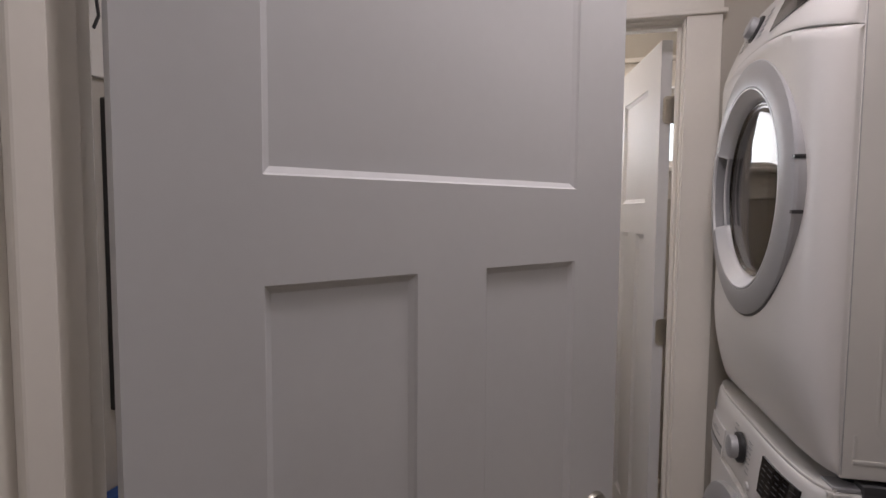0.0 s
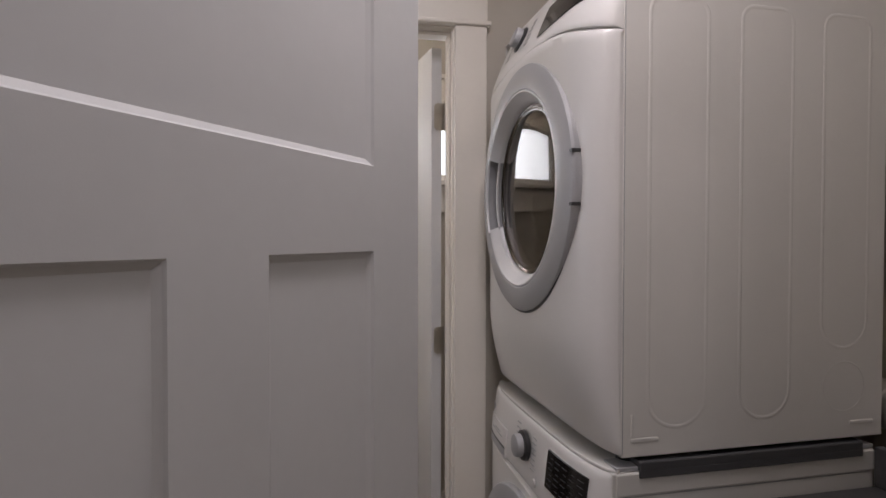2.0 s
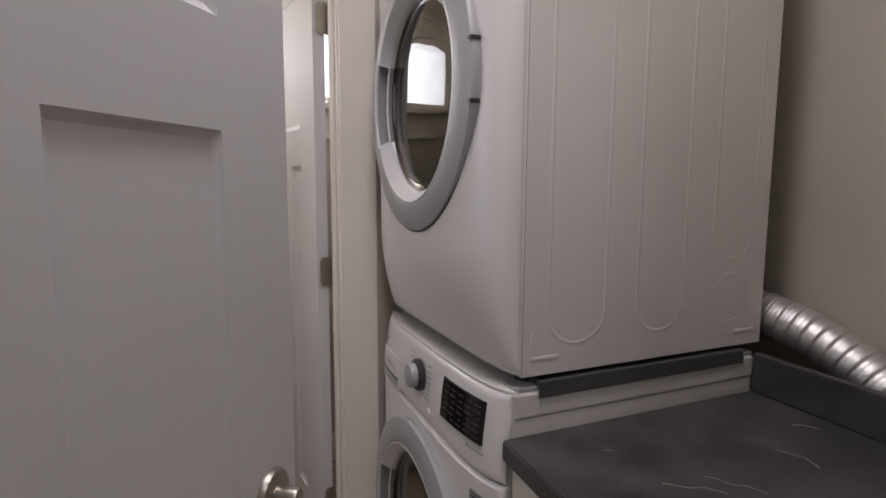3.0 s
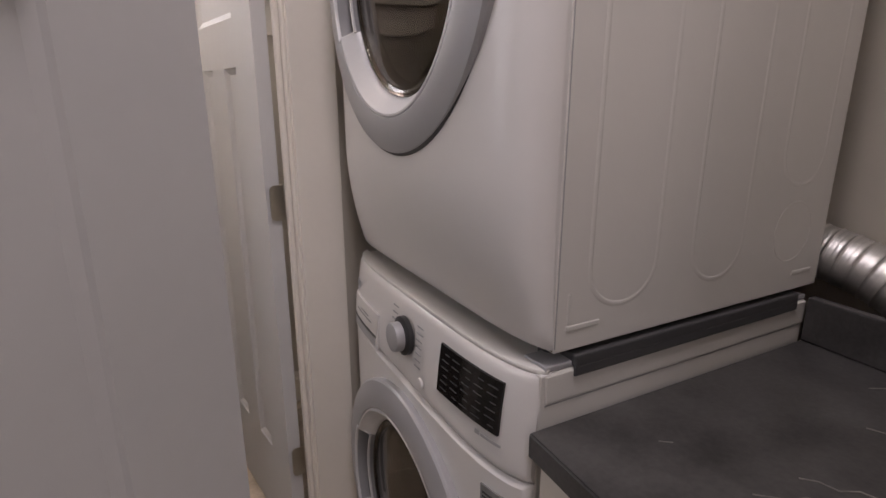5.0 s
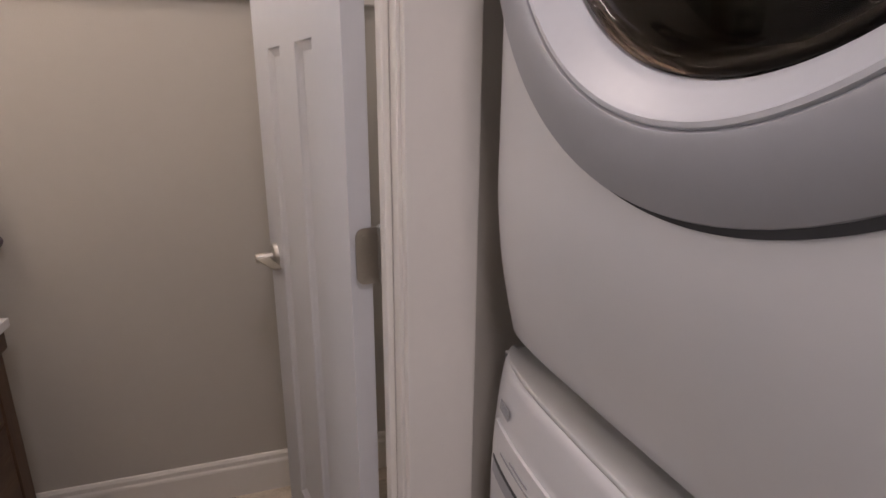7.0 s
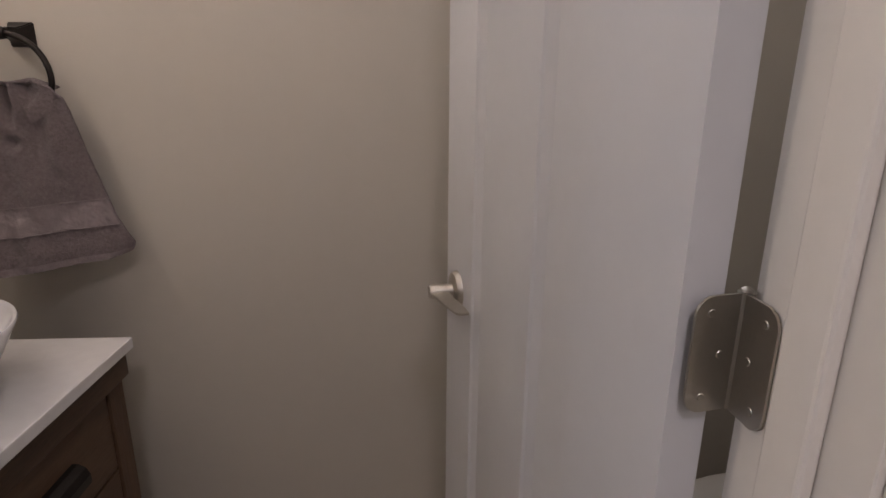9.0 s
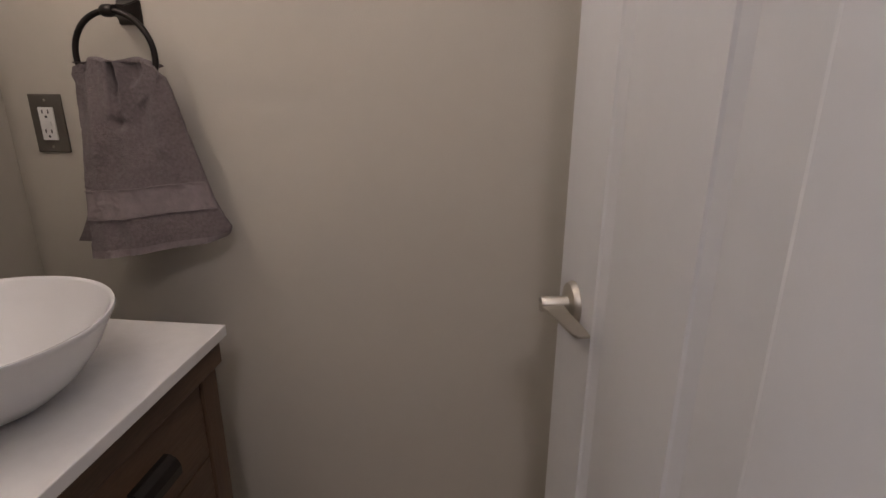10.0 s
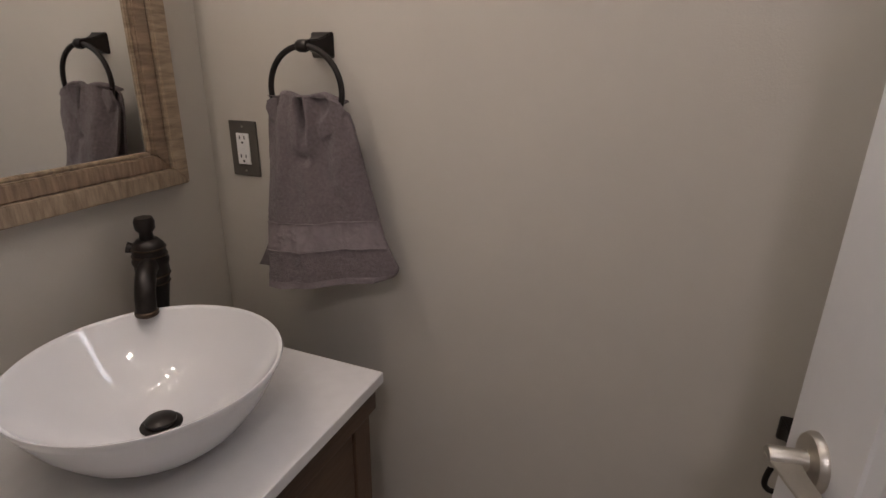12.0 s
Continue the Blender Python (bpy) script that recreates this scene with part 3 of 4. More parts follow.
def on_front(y0, y1, z0, z1, off, lean, th=0.004, bulge=0.046, power=4):
    """A thin plate that follows the bowed front."""
    us, vs = span(y0, y1, 10), span(z0, z1, 2)
    return sheet(us, vs, lambda u, v: Vector((front_x(u, bulge, power) + lean(v) - off, u, v)), lambda u, v: Vector((front_x(u, bulge, power) + lean(v) - off + th, u, v)))


def prints(root, rows, off, lean, material, bulge=0.046, power=4):
    for y0, y1, z0, z1 in rows:
        part("print_mark", on_front(y0, y1, z0, z1, off, lean, 0.001, bulge, power), material, root)


def open_case(z0, z1):
    """The machine's box with its front left open behind the fascia."""
    bm = bx(XS + 0.0035, XB, YN, YFAR, z0, z1, bev=0.0025)
    bm.faces.ensure_lookup_table()
    bmesh.ops.delete(bm, geom=[f for f in bm.faces if f.normal.x < -0.99], context='FACES')
    return bm


def embossed(root, x0, x1, z0, z1, r):
    """A raised bead on the side panel: a long loop with a half-round foot and a square-shouldered head."""
    pts, c = [], 0.028
    for k in range(13):
        a = radians(180 + 180 * k / 12)
        pts.append(((x0 + x1) / 2 + (x1 - x0) / 2 * math.cos(a), YN + 0.0008, z0 + r + r * math.sin(a)))
    pts += [(x1, YN + 0.0008, z) for z in span(z0 + r + 0.02, z1 - c - 0.01, 6)]
    for cx, a0 in ((x1 - c, 0), (x0 + c, 90)):
        pts += [(cx + c * math.cos(radians(a0 + 18 * k)), YN + 0.0008, z1 - c + c * math.sin(radians(a0 + 18 * k))) for k in range(6)]
    bm = tube(pts, 0.0042, 10, True)
    bm.transform(Matrix.Translation((0, YN, 0)) @ Matrix.Diagonal((1, 0.155, 1, 1)) @ Matrix.Translation((0, -YN, 0)))
    part("pressed_bead", bm, SIDEEN, root, "", 60)


def dryer():
    root = thing("dryer", "white front-loading dryer with a silver porthole, stacked on the washer", "dryer", m=STACK)
    z0, z1, zc = 0.975, 1.985, 1.512
    B, PW = 0.075, 6
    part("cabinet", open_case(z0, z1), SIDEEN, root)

    def seam(u):
        return 1.784 + 0.052 * (1 - u * u)

    def lower(z):
        return 0.006 * max(0.0, (1.12 - z) / 0.145) ** 2

    def tuck(z):
        return 0.046 * max(0.0, (1.20 - z) / 0.225) ** 1.7

    def upper(z):
        return 0.075 * max(0.0, (z - 1.80) / 0.185) ** 1.3

    part("front_panel", fascia(lambda u: z0 + 0.004, seam, lower, 60, 0.007, B, PW, (zc, 0.262), tuck), ENAMEL, root, "", 40)
    cp = part("control_panel", fascia(lambda u: seam(u) + 0.0012, lambda u: z1, upper, 8, 0.005, B, PW), ENAMEL, root, "", 40)
    porthole(root, zc, 0.666)
    ring_shade(root, zc, lambda y: front_x(y, B, PW), 203, 286)
    part("display", on_front(1.360, 1.575, 1.862, 1.935, 0.002, upper, 0.004, B, PW), GLOSSB, cp, "black glass display")
    knob(cp, 1.745, 1.918, 0.026, front_x(1.745, B, PW) + upper(1.918), 22)
    prints(cp, [(1.66, 1.685, z, z + 0.003) for z in span(1.88, 1.94, 5)] + [(1.80, 1.825, z, z + 0.003) for z in span(1.88, 1.94, 5)], 0.0012, upper, PRINT, B, PW)
    for x0, x1, za, zb in ((0.788, 0.914, 1.028, 1.852), (0.990, 1.109, 1.032, 1.852), (1.186, 1.301, 1.165, 1.852)):
        embossed(root, x0, x1, za, zb, 0.058)
    part("vent_knockout", tube([(1.245 + 0.052 * math.cos(radians(a)), YN + 0.0006, 1.085 + 0.052 * math.sin(radians(a))) for a in range(0, 360, 15)], 0.0013, 6, True), SIDEEN, root)
    part("side_seam", bx(XS + 0.0045, XS + 0.0060, YN - 0.0004, YN + 0.002, 0.982, 1.978), PRINT, root, "thin seam between front and side")
    for xx in (0.752, 1.262):
        part("side_tab", bx(xx, xx + 0.06, YN - 0.0012, YN + 0.002, 1.003, 1.012, bev=0.002), SIDEEN, root)
    part("side_tab", bx(0.752, 0.759, YN - 0.0012, YN + 0.002, 1.014, 1.058, bev=0.002), SIDEEN, root)
    lab = part("rating_label", bx(0.796, 0.862, YN - 0.0012, YN + 0.001, 1.872, 1.915), LABELG, root, "small grey rating label")
    for k in range(4):
        part("print_mark", bx(0.802, 0.856 - 0.006 * (k % 2), YN - 0.0022, YN - 0.0010, 1.879 + 0.008 * k, 1.882 + 0.008 * k), PAPER, lab)
    for xx, yy in ((0.775, YN + 0.05), (1.24, YN + 0.05), (0.775, YFAR - 0.05), (1.24, YFAR - 0.05)):
        part("foot", lathe([(0, 0.948), (0.022, 0.948), (0.022, 0.962), (0.012, 0.965), (0.012, 0.98), (0, 0.98)], 20, Matrix.Translation((xx, yy, 0))), DARKP, root)
    return root


def washer():
    root = thing("washer", "white front-loading washing machine with a silver porthole", "washing machine", m=Matrix.Translation((-0.018, 0, 0)) @ STACK)
    z0, z1, zc = 0.02, 0.948, 0.462
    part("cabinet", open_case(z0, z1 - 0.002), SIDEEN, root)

    def seam(u):
        return 0.775 + 0.020 * (u + 1) / 2

    def none(z):
        return 0.016 * max(0.0, (z - 0.765) / 0.18) ** 2

    part("front_panel", fascia(lambda u: 0.075, seam, none, 60, 0.008, hole=(zc, 0.262)), ENAMEL, root, "", 40)
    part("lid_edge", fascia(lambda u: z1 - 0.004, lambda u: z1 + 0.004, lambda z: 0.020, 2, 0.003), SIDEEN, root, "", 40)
    part("toe_panel", fascia(lambda u: z0, lambda u: 0.072, none, 3, 0.004), ENAMEL, root, "", 40)
    cp = part("control_panel", fascia(lambda u: seam(u) + 0.002, lambda u: z1, none, 8, 0.014), ENAMEL, root, "", 40)
    part("side_groove", bx(XS + 0.012, XB - 0.01, YN - 0.0006, YN + 0.002, 0.898, 0.900), PRINT, root)
    part("top_lip", bx(XS + 0.012, XB, YN - 0.002, YN + 0.004, 0.902, 0.944, bev=0.002), SIDEEN, root)
    porthole(root, zc, 0.682)
    disp = part("display", on_front(1.342, 1.500, 0.838, 0.920, 0.0045, none), GLOSSB, cp, "black glass display with pale print")
    marks = []
    for c in range(5):
        for r in range(6):
            y = 1.350 + c * 0.030
            z = 0.847 + r * 0.012
            marks.append((y, y + (0.020 if (c + r) % 3 else 0.012), z, z + 0.0016))
    prints(disp, marks, 0.0052, none, PRINTD)
    knob(cp, 1.632, 0.882, 0.0275, front_x(1.632) - 0.002, 2)
    rows = [(1.565, 1.588, z, z + 0.0022) for z in span(0.842, 0.915, 6)] + [(1.672, 1.695, z, z + 0.0022) for z in span(0.868, 0.92, 4)]
    prints(cp, rows, 0.0042, none, PRINT)
    part("power_button", lathe([(0, 0), (0.0105, 0), (0.010, 0.004), (0.006, 0.005), (0, 0.005)], 24, pose(front_x(1.568) - 0.001, 1.560, 0.818, 0, -90, 0)), ENAMEL, cp, "", 40)
    part("power_button", lathe([(0, 0), (0.010, 0), (0.0095, 0.004), (0.006, 0.005), (0, 0.005)], 24, pose(front_x(1.69) - 0.001, 1.682, 0.845, 0, -90, 0)), ENAMEL, cp, "", 40)
    tr = part("detergent_drawer", on_front(1.765, 1.935, 0.795, 0.872, 0.0045, none), ENAMEL, cp)
    part("drawer_grip", on_front(1.775, 1.925, 0.800, 0.818, 0.0055, none), SILVER, tr)
    part("grip_slot", on_front(1.772, 1.928, 0.8185, 0.8235, 0.0052, none), DARKP, tr, "dark finger slot")
    prints(tr, [(1.80, 1.90, 0.842, 0.8445), (1.82, 1.87, 0.850, 0.8525)], 0.0056, none, PRINT)
    prints(cp, [(1.915, 1.928, 0.892, 0.905), (1.895, 1.912, 0.8925, 0.9045)], 0.0042, none, PRINT)
    prints(cp, [(1.335, 1.375, 0.822, 0.826), (1.378, 1.388, 0.821, 0.828)], 0.0042, none, PRINT)
    st = part("warranty_sticker", on_front(1.326, 1.372, 0.664, 0.742, 0.0025, none), LABELG, root, "grey sticker with the number 10")
    cu = bpy.data.curves.new("number", 'FONT')
    cu.body, cu.size, cu.extrude, cu.align_x, cu.align_y = "10", 0.040, 0.0006, 'CENTER', 'CENTER'
    tmp = bpy.data.objects.new("number", cu)
    me = bpy.data.meshes.new_from_object(tmp)
    bpy.data.objects.remove(tmp)
    num = new("number", me)
    me.materials.append(DARKP)
    num.parent = st
    num.matrix_basis = pose(front_x(1.349) - 0.0040, 1.349, 0.696, 90, 0, -84)
    prints(st, [(1.331, 1.367, 0.728, 0.731), (1.331, 1.367, 0.721, 0.7235)], 0.0032, none, DARKP)
    for yy in (YN, YFAR):
        part("stacking_rail", merge(bx(XS + 0.058, XB - 0.035, yy - 0.006 if yy == YN else yy - 0.03, yy + 0.03 if yy == YN else yy + 0.006, 0.948, 0.967, bev=0.003), bx(XS + 0.058, XB - 0.035, yy - 0.006 if yy == YN else yy + 0.003, yy - 0.002 if yy == YN else yy + 0.006, 0.935, 0.95, bev=0.0015)), GREYK, root, "charcoal stacking rail")
    for xx in (XS + 0.012, XB - 0.05):
        part("rail_bracket", bx(xx, xx + 0.05, YN + 0.002, YN + 0.05, 0.947, 0.956, bev=0.002), SILVER, root)
    for xx, yy in ((0.775, YN + 0.05), (1.24, YN + 0.05), (0.775, YFAR - 0.05), (1.24, YFAR - 0.05)):
        part("foot", lathe([(0, 0), (0.022, 0), (0.022, 0.012), (0.012, 0.015), (0.012, 0.04), (0, 0.04)], 20, Matrix.Translation((xx, yy, 0))), DARKP, root)
    return root


washer()
dryer()

# counter beside the washer
cab = thing("base_cabinet", "white painted base cabinet under the dark countertop", "cabinet", m=pose(0, 0, 0))
part("body", bx(0.738, 1.33, 0.60, 1.285, 0.09, 0.832), TRIM, cab)
part("plinth", bx(0.79, 1.33, 0.60, 1.285, 0.0, 0.09), TRIM, cab)
for a, b in ((0.603, 0.940), (0.945, 1.282)):
    dd = part("cabinet_door", merge(bx(0.719, 0.738, a, b, 0.095, 0.83, bev=0.002), bx(0.714, 0.719, a, a + 0.06, 0.095, 0.83), bx(0.714, 0.719, b - 0.06, b, 0.095, 0.83), bx(0.714, 0.719, a + 0.06, b - 0.06, 0.77, 0.83), bx(0.714, 0.719, a + 0.06, b - 0.06, 0.095, 0.155)), TRIM, cab)
top = thing("countertop", "charcoal laminate countertop with light scratches and a backsplash", "countertop", m=pose(0, 0, 0))
bmc = prism([(0.696, 0.593), (1.338, 0.593), (1.338, 1.320), (0.696, 1.2905)], 'z', 0.832, 0.870)
bmesh.ops.bevel(bmc, geom=list(bmc.edges), offset=0.003, segments=2, affect='EDGES')
part("slab", bmc, COUNTER, top)
part("backsplash", bx(1.318, 1.338, 0.593, 1.318, 0.8705, 0.955, bev=0.003), COUNTER, top)
SCR = mat("pale_scratch", (0.19, 0.18, 0.17), 0.6, var=0.3, scale=80)
for pts in ([(0.86, 1.08), (0.89, 1.055), (0.91, 1.05), (0.93, 1.025)], [(1.12, 1.10), (1.14, 1.06), (1.13, 1.03)], [(1.24, 1.16), (1.26, 1.15), (1.27, 1.13)], [(0.935, 1.075), (0.95, 1.06), (0.955, 1.04), (0.975, 1.03), (0.985, 1.005)], [(0.84, 1.20), (0.855, 1.19)], [(1.05, 0.95), (1.09, 0.94), (1.11, 0.92)]):
    bm = tube([(x, y, 0.8703) for x, y in pts], 0.0011, 5)
    part("scratch", bm, SCR, top)

# flexible duct behind the dryer
path = [(1.30, 1.62, 1.028), (1.385, 1.50, 1.028), (1.415, 1.40, 1.023), (1.432, 1.29, 1.000), (1.446, 1.18, 0.950), (1.452, 1.06, 0.880), (1.454, 0.94, 0.80), (1.454, 0.82, 0.715), (1.454, 0.75, 0.62)]


def smooth_path(p, n):
    out = []
    q = [Vector(v) for v in p]
    q = [q[0] * 2 - q[1]] + q + [q[-1] * 2 - q[-2]]
    for i in range(1, len(q) - 2):
        for k in range(n):
            t = k / n
            a, b, c, d = q[i - 1], q[i], q[i + 1], q[i + 2]
            out.append(0.5 * ((2 * b) + (c - a) * t + (2 * a - 5 * b + 4 * c - d) * t * t + (3 * b - a - 3 * c + d) * t ** 3))
    return out


dp = smooth_path(path, 40)
duct = thing("dryer_duct", "crinkled silver foil dryer duct running along the wall", "duct", m=pose(0, 0, 0))
part("foil_hose", tube(dp, [0.0515 + 0.0017 * max(0.0, math.cos(i * 2 * math.pi / 9.0)) ** 8 + 0.0007 * math.cos(i * 2 * math.pi / 3.0) for i in range(len(dp))], 32), ALU, duct, "", 60)
part("coupling", lathe([(0.05, 0), (0.05, 0.05), (0.0485, 0.05), (0.0485, 0)], 28, pose(1.454, 0.75, 0.60, 0, 0, 0), True), ALU, duct)
tagged(link("duct_bracket", bx(1.40, 1.52, 0.70, 0.80, 0.585, 0.600, bev=0.003), ALU), "galvanised bracket on the wall under the duct", "bracket")

# sliver of wall behind the laundry door
pic = thing("picture_frame", "black framed picture hanging on the greige wall", "picture", m=pose(0, 0, 0))
py, pw2, pz0, pz1 = 1.303, 0.16, 1.0, 1.70
part("frame", merge(bx(XL, XL + 0.022, py - pw2, py - pw2 + 0.025, pz0, pz1, bev=0.002), bx(XL, XL + 0.022, py + pw2 - 0.025, py + pw2, pz0, pz1, bev=0.002), bx(XL, XL + 0.022, py - pw2 + 0.025, py + pw2 - 0.025, pz0, pz0 + 0.025), bx(XL, XL + 0.022, py - pw2 + 0.025, py + pw2 - 0.025, pz1 - 0.025, pz1)), DARKP, pic)
part("print", bx(XL, XL + 0.01, py - pw2 + 0.025, py + pw2 - 0.025, pz0 + 0.025, pz1 - 0.025), GLOSSB, pic)
sign = thing("wall_sign", "pale wall sign with dark script strokes", "sign", m=pose(0, 0, 0))
part("board", bx(XL, XL + 0.012, 1.02, 1.32, 1.74, 2.02, bev=0.002), PAPER, sign)
for k in range(7):
    yy = 1.05 + 0.036 * k
    part("stroke", tube([(XL + 0.0125, yy, 1.82 + 0.01 * (k % 3)), (XL + 0.0125, yy + 0.014, 1.87), (XL + 0.0125, yy + 0.006, 1.93), (XL + 0.0125, yy + 0.03, 1.97)], 0.004, 6), DARKP, sign)
dust = thing("dustpan", "blue plastic dustpan hanging on the wall", "dustpan", m=pose(0, 0, 0))
part("pan", bx(XL, XL + 0.05, 1.08, 1.30, 0.62, 0.82, bev=0.008), BLUE, dust)
part("handle", bx(XL, XL + 0.02, 1.175, 1.205, 0.82, 0.90, bev=0.006), BLUE, dust)

# ---- bathroom ----
van = thing("vanity_cabinet", "brown stained wooden bathroom vanity with framed drawers", "vanity", m=pose(0, 0, 0))
VX0, VX1, VY0, VY1, VZ = XL + 0.018, -0.268, 2.165, 2.822, 0.733
part("carcass", bx(VX0, VX1 - 0.018, VY0 + 0.018, VY1 - 0.018, 0.16, VZ), WALNUT, van)
for yy in (VY0, VY1 - 0.055):
    part("front_post", bx(VX1 - 0.055, VX1, yy, yy + 0.055, 0.0, VZ, bev=0.003), WALNUTV, van)
    part("back_post", bx(VX0, VX0 + 0.05, yy, yy + 0.055, 0.0, VZ, bev=0.003), WALNUTV, van)
part("top_rail", bx(VX0, VX1 + 0.010, VY0 - 0.008, VY1 + 0.010, VZ - 0.052, VZ, bev=0.003), WALNUT, van, "proud rail under the top")
part("end_panel", bx(VX0 + 0.05, VX1 - 0.055, VY1 - 0.018, VY1 - 0.008, 0.16, VZ - 0.052), WALNUTV, van)
part("bottom_rail", bx(VX1 - 0.03, VX1 - 0.006, VY0 + 0.055, VY1 - 0.055, 0.16, 0.21), WALNUT, van)


def drawer(y0, y1, z0, z1):
    d = part("drawer_front", bx(VX1 - 0.022, VX1 - 0.003, y0, y1, z0, z1, bev=0.002), WALNUT, van)
    yc, zc = (y0 + y1) / 2, (z0 + z1) / 2
    prof = [(0.0, 0.020), (0.010, 0.020), (0.022, 0.013), (0.028, 0.0), (0.028, -0.016), (0.024, -0.016), (0.024, -0.003), (0.0, 0.006)]
    part("cup_pull", prism([(VX1 - 0.003 + a, zc + b) for a, b in prof], 'y', yc - 0.048, yc + 0.048), BLACKB, d, "dark bronze cup pull")


for a, b in ((2.224, 2.412), (2.416, 2.764)):
    drawer(a, b, 0.514, VZ - 0.056)
    drawer(a, b, 0.214, 0.510)

vt = tagged(link("countertop", bx(XL + 0.002, -0.248, 2.15, 2.845, VZ, 0.756, bev=0.002), QUARTZ), "white quartz vanity top with a thin square edge", "countertop")

SXC, SYC, SZ = -0.482, 2.553, 0.7565
sink = thing("vessel_sink", "white oval ceramic vessel sink on the vanity top", "sink", m=pose(SXC, SYC, SZ))
sp = [(0.0, 0.012), (0.022, 0.012), (0.075, 0.0165), (0.120, 0.030), (0.170, 0.058), (0.210, 0.090), (0.232, 0.1165), (0.2365, 0.1200), (0.2405, 0.1205), (0.2425, 0.118), (0.235, 0.106), (0.213, 0.072), (0.180, 0.037), (0.145, 0.012), (0.120, 0.001), (0.112, 0.0), (0.0, 0.0)]
part("basin", lathe(sp, 96, Matrix.Diagonal((1, 1, 1.07, 1)), False, (0, 360), 0.797, 0.797), CERAM, sink, "", 60)
drn = part("drain", lathe([(0.0, 0.0128), (0.031, 0.0128), (0.031, 0.016), (0.026, 0.018), (0.019, 0.0165), (0.0, 0.0165)], 32), BLACKB, sink, "dark bronze pop-up drain", 40)
part("drain_cap", lathe([(0.0, 0.017), (0.019, 0.017), (0.023, 0.021), (0.0225, 0.025), (0.015, 0.029), (0.0, 0.0305)], 32), BLACKB, drn, "", 40)

fx, fy = -0.681, 2.738
fa = thing("vessel_faucet", "tall dark bronze single-hole vessel faucet with turned rings", "faucet", m=pose(fx, fy, 0.7565, 0, 0, -50))
part("base_column", lathe([(0, 0), (0.030, 0), (0.030, 0.006), (0.022, 0.012), (0.018, 0.020), (0.0175, 0.055), (0.019, 0.060), (0.0175, 0.066), (0.019, 0.10), (0.026, 0.145), (0.030, 0.175), (0.0295, 0.185), (0.032, 0.190), (0.032, 0.197), (0.0285, 0.201), (0.0295, 0.212), (0.027, 0.226), (0.018, 0.236), (0.0, 0.236)], 32), BLACKB, fa, "", 50)
part("spout", tube(smooth_path([(0.0, 0, 0.180), (0.03, 0, 0.190), (0.060, 0, 0.182), (0.082, 0, 0.162), (0.091, 0, 0.142), (0.094, 0, 0.126)], 5), 0.0175, 16), BLACKB, fa, "", 50)
part("handle_knob", lathe([(0, 0.232), (0.013, 0.232), (0.0115, 0.248), (0.0175, 0.256), (0.018, 0.270), (0.0150, 0.277), (0.0, 0.278)], 24), BLACKB, fa, "", 50)
for zr, rr in ((0.150, 0.0275), (0.166, 0.0300), (0.205, 0.0300), (0.219, 0.0290)):
    part("turned_ring", tube([(rr * math.cos(radians(a)), rr * math.sin(radians(a)), zr) for a in range(0, 360, 12)], 0.0016, 6, True), BRONZEH, fa, "", 60)
part("spout_collar", lathe([(0.0175, -0.004), (0.0195, -0.002), (0.0195, 0.004), (0.0175, 0.006)], 24, pose(0.0935, 0, 0.128)), BRONZEH, fa, "", 40)
part("handle_stub", tube([(0.0, 0.0, 0.215), (0.0, -0.026, 0.219), (0.0, -0.036, 0.222)], [0.009, 0.009, 0.011], 14), BLACKB, fa, "", 50)

# mirror on the west wall
MZ0, MZ1, MY0, MY1 = 1.062, 1.93, 2.19, 2.897
mir = thing("wall_mirror", "mirror in a wide weathered wood frame with a stepped inner edge", "mirror", m=pose(0, 0, 0))
part("glass", bx(XL + 0.004, XL + 0.010, MY0 + 0.06, MY1 - 0.06, MZ0 + 0.06, MZ1 - 0.06), MIRRORM, mir)


def mitred(y0, y1, z0, z1, w, x0, x1, name, along, up):
    """Four mitred boards round a rectangle."""
    o = [(y0, z0), (y1, z0), (y1, z1), (y0, z1)]
    i = [(y0 + w, z0 + w), (y1 - w, z0 + w), (y1 - w, z1 - w), (y0 + w, z1 - w)]
    for k in range(4):
        j = (k + 1) % 4
        bm = prism([o[k], o[j], i[j], i[k]], 'x', x0, x1)
        bmesh.ops.bevel(bm, geom=list(bm.edges), offset=0.0025, segments=2, affect='EDGES')
        part(name, bm, along if k % 2 == 0 else up, mir)


mitred(MY0, MY1, MZ0, MZ1, 0.034, XL, XL + 0.034, "outer_frame_board", DRIFT, DRIFTV)
mitred(MY0 + 0.035, MY1 - 0.035, MZ0 + 0.035, MZ1 - 0.035, 0.030, XL, XL + 0.025, "inner_frame_board", DRIFTI, DRIFTIV)
mitred(MY0 + 0.0655, MY1 - 0.0655, MZ0 + 0.0655, MZ1 - 0.0655, 0.007, XL, XL + 0.016, "inner_lip_board", DRIFT, DRIFTV)

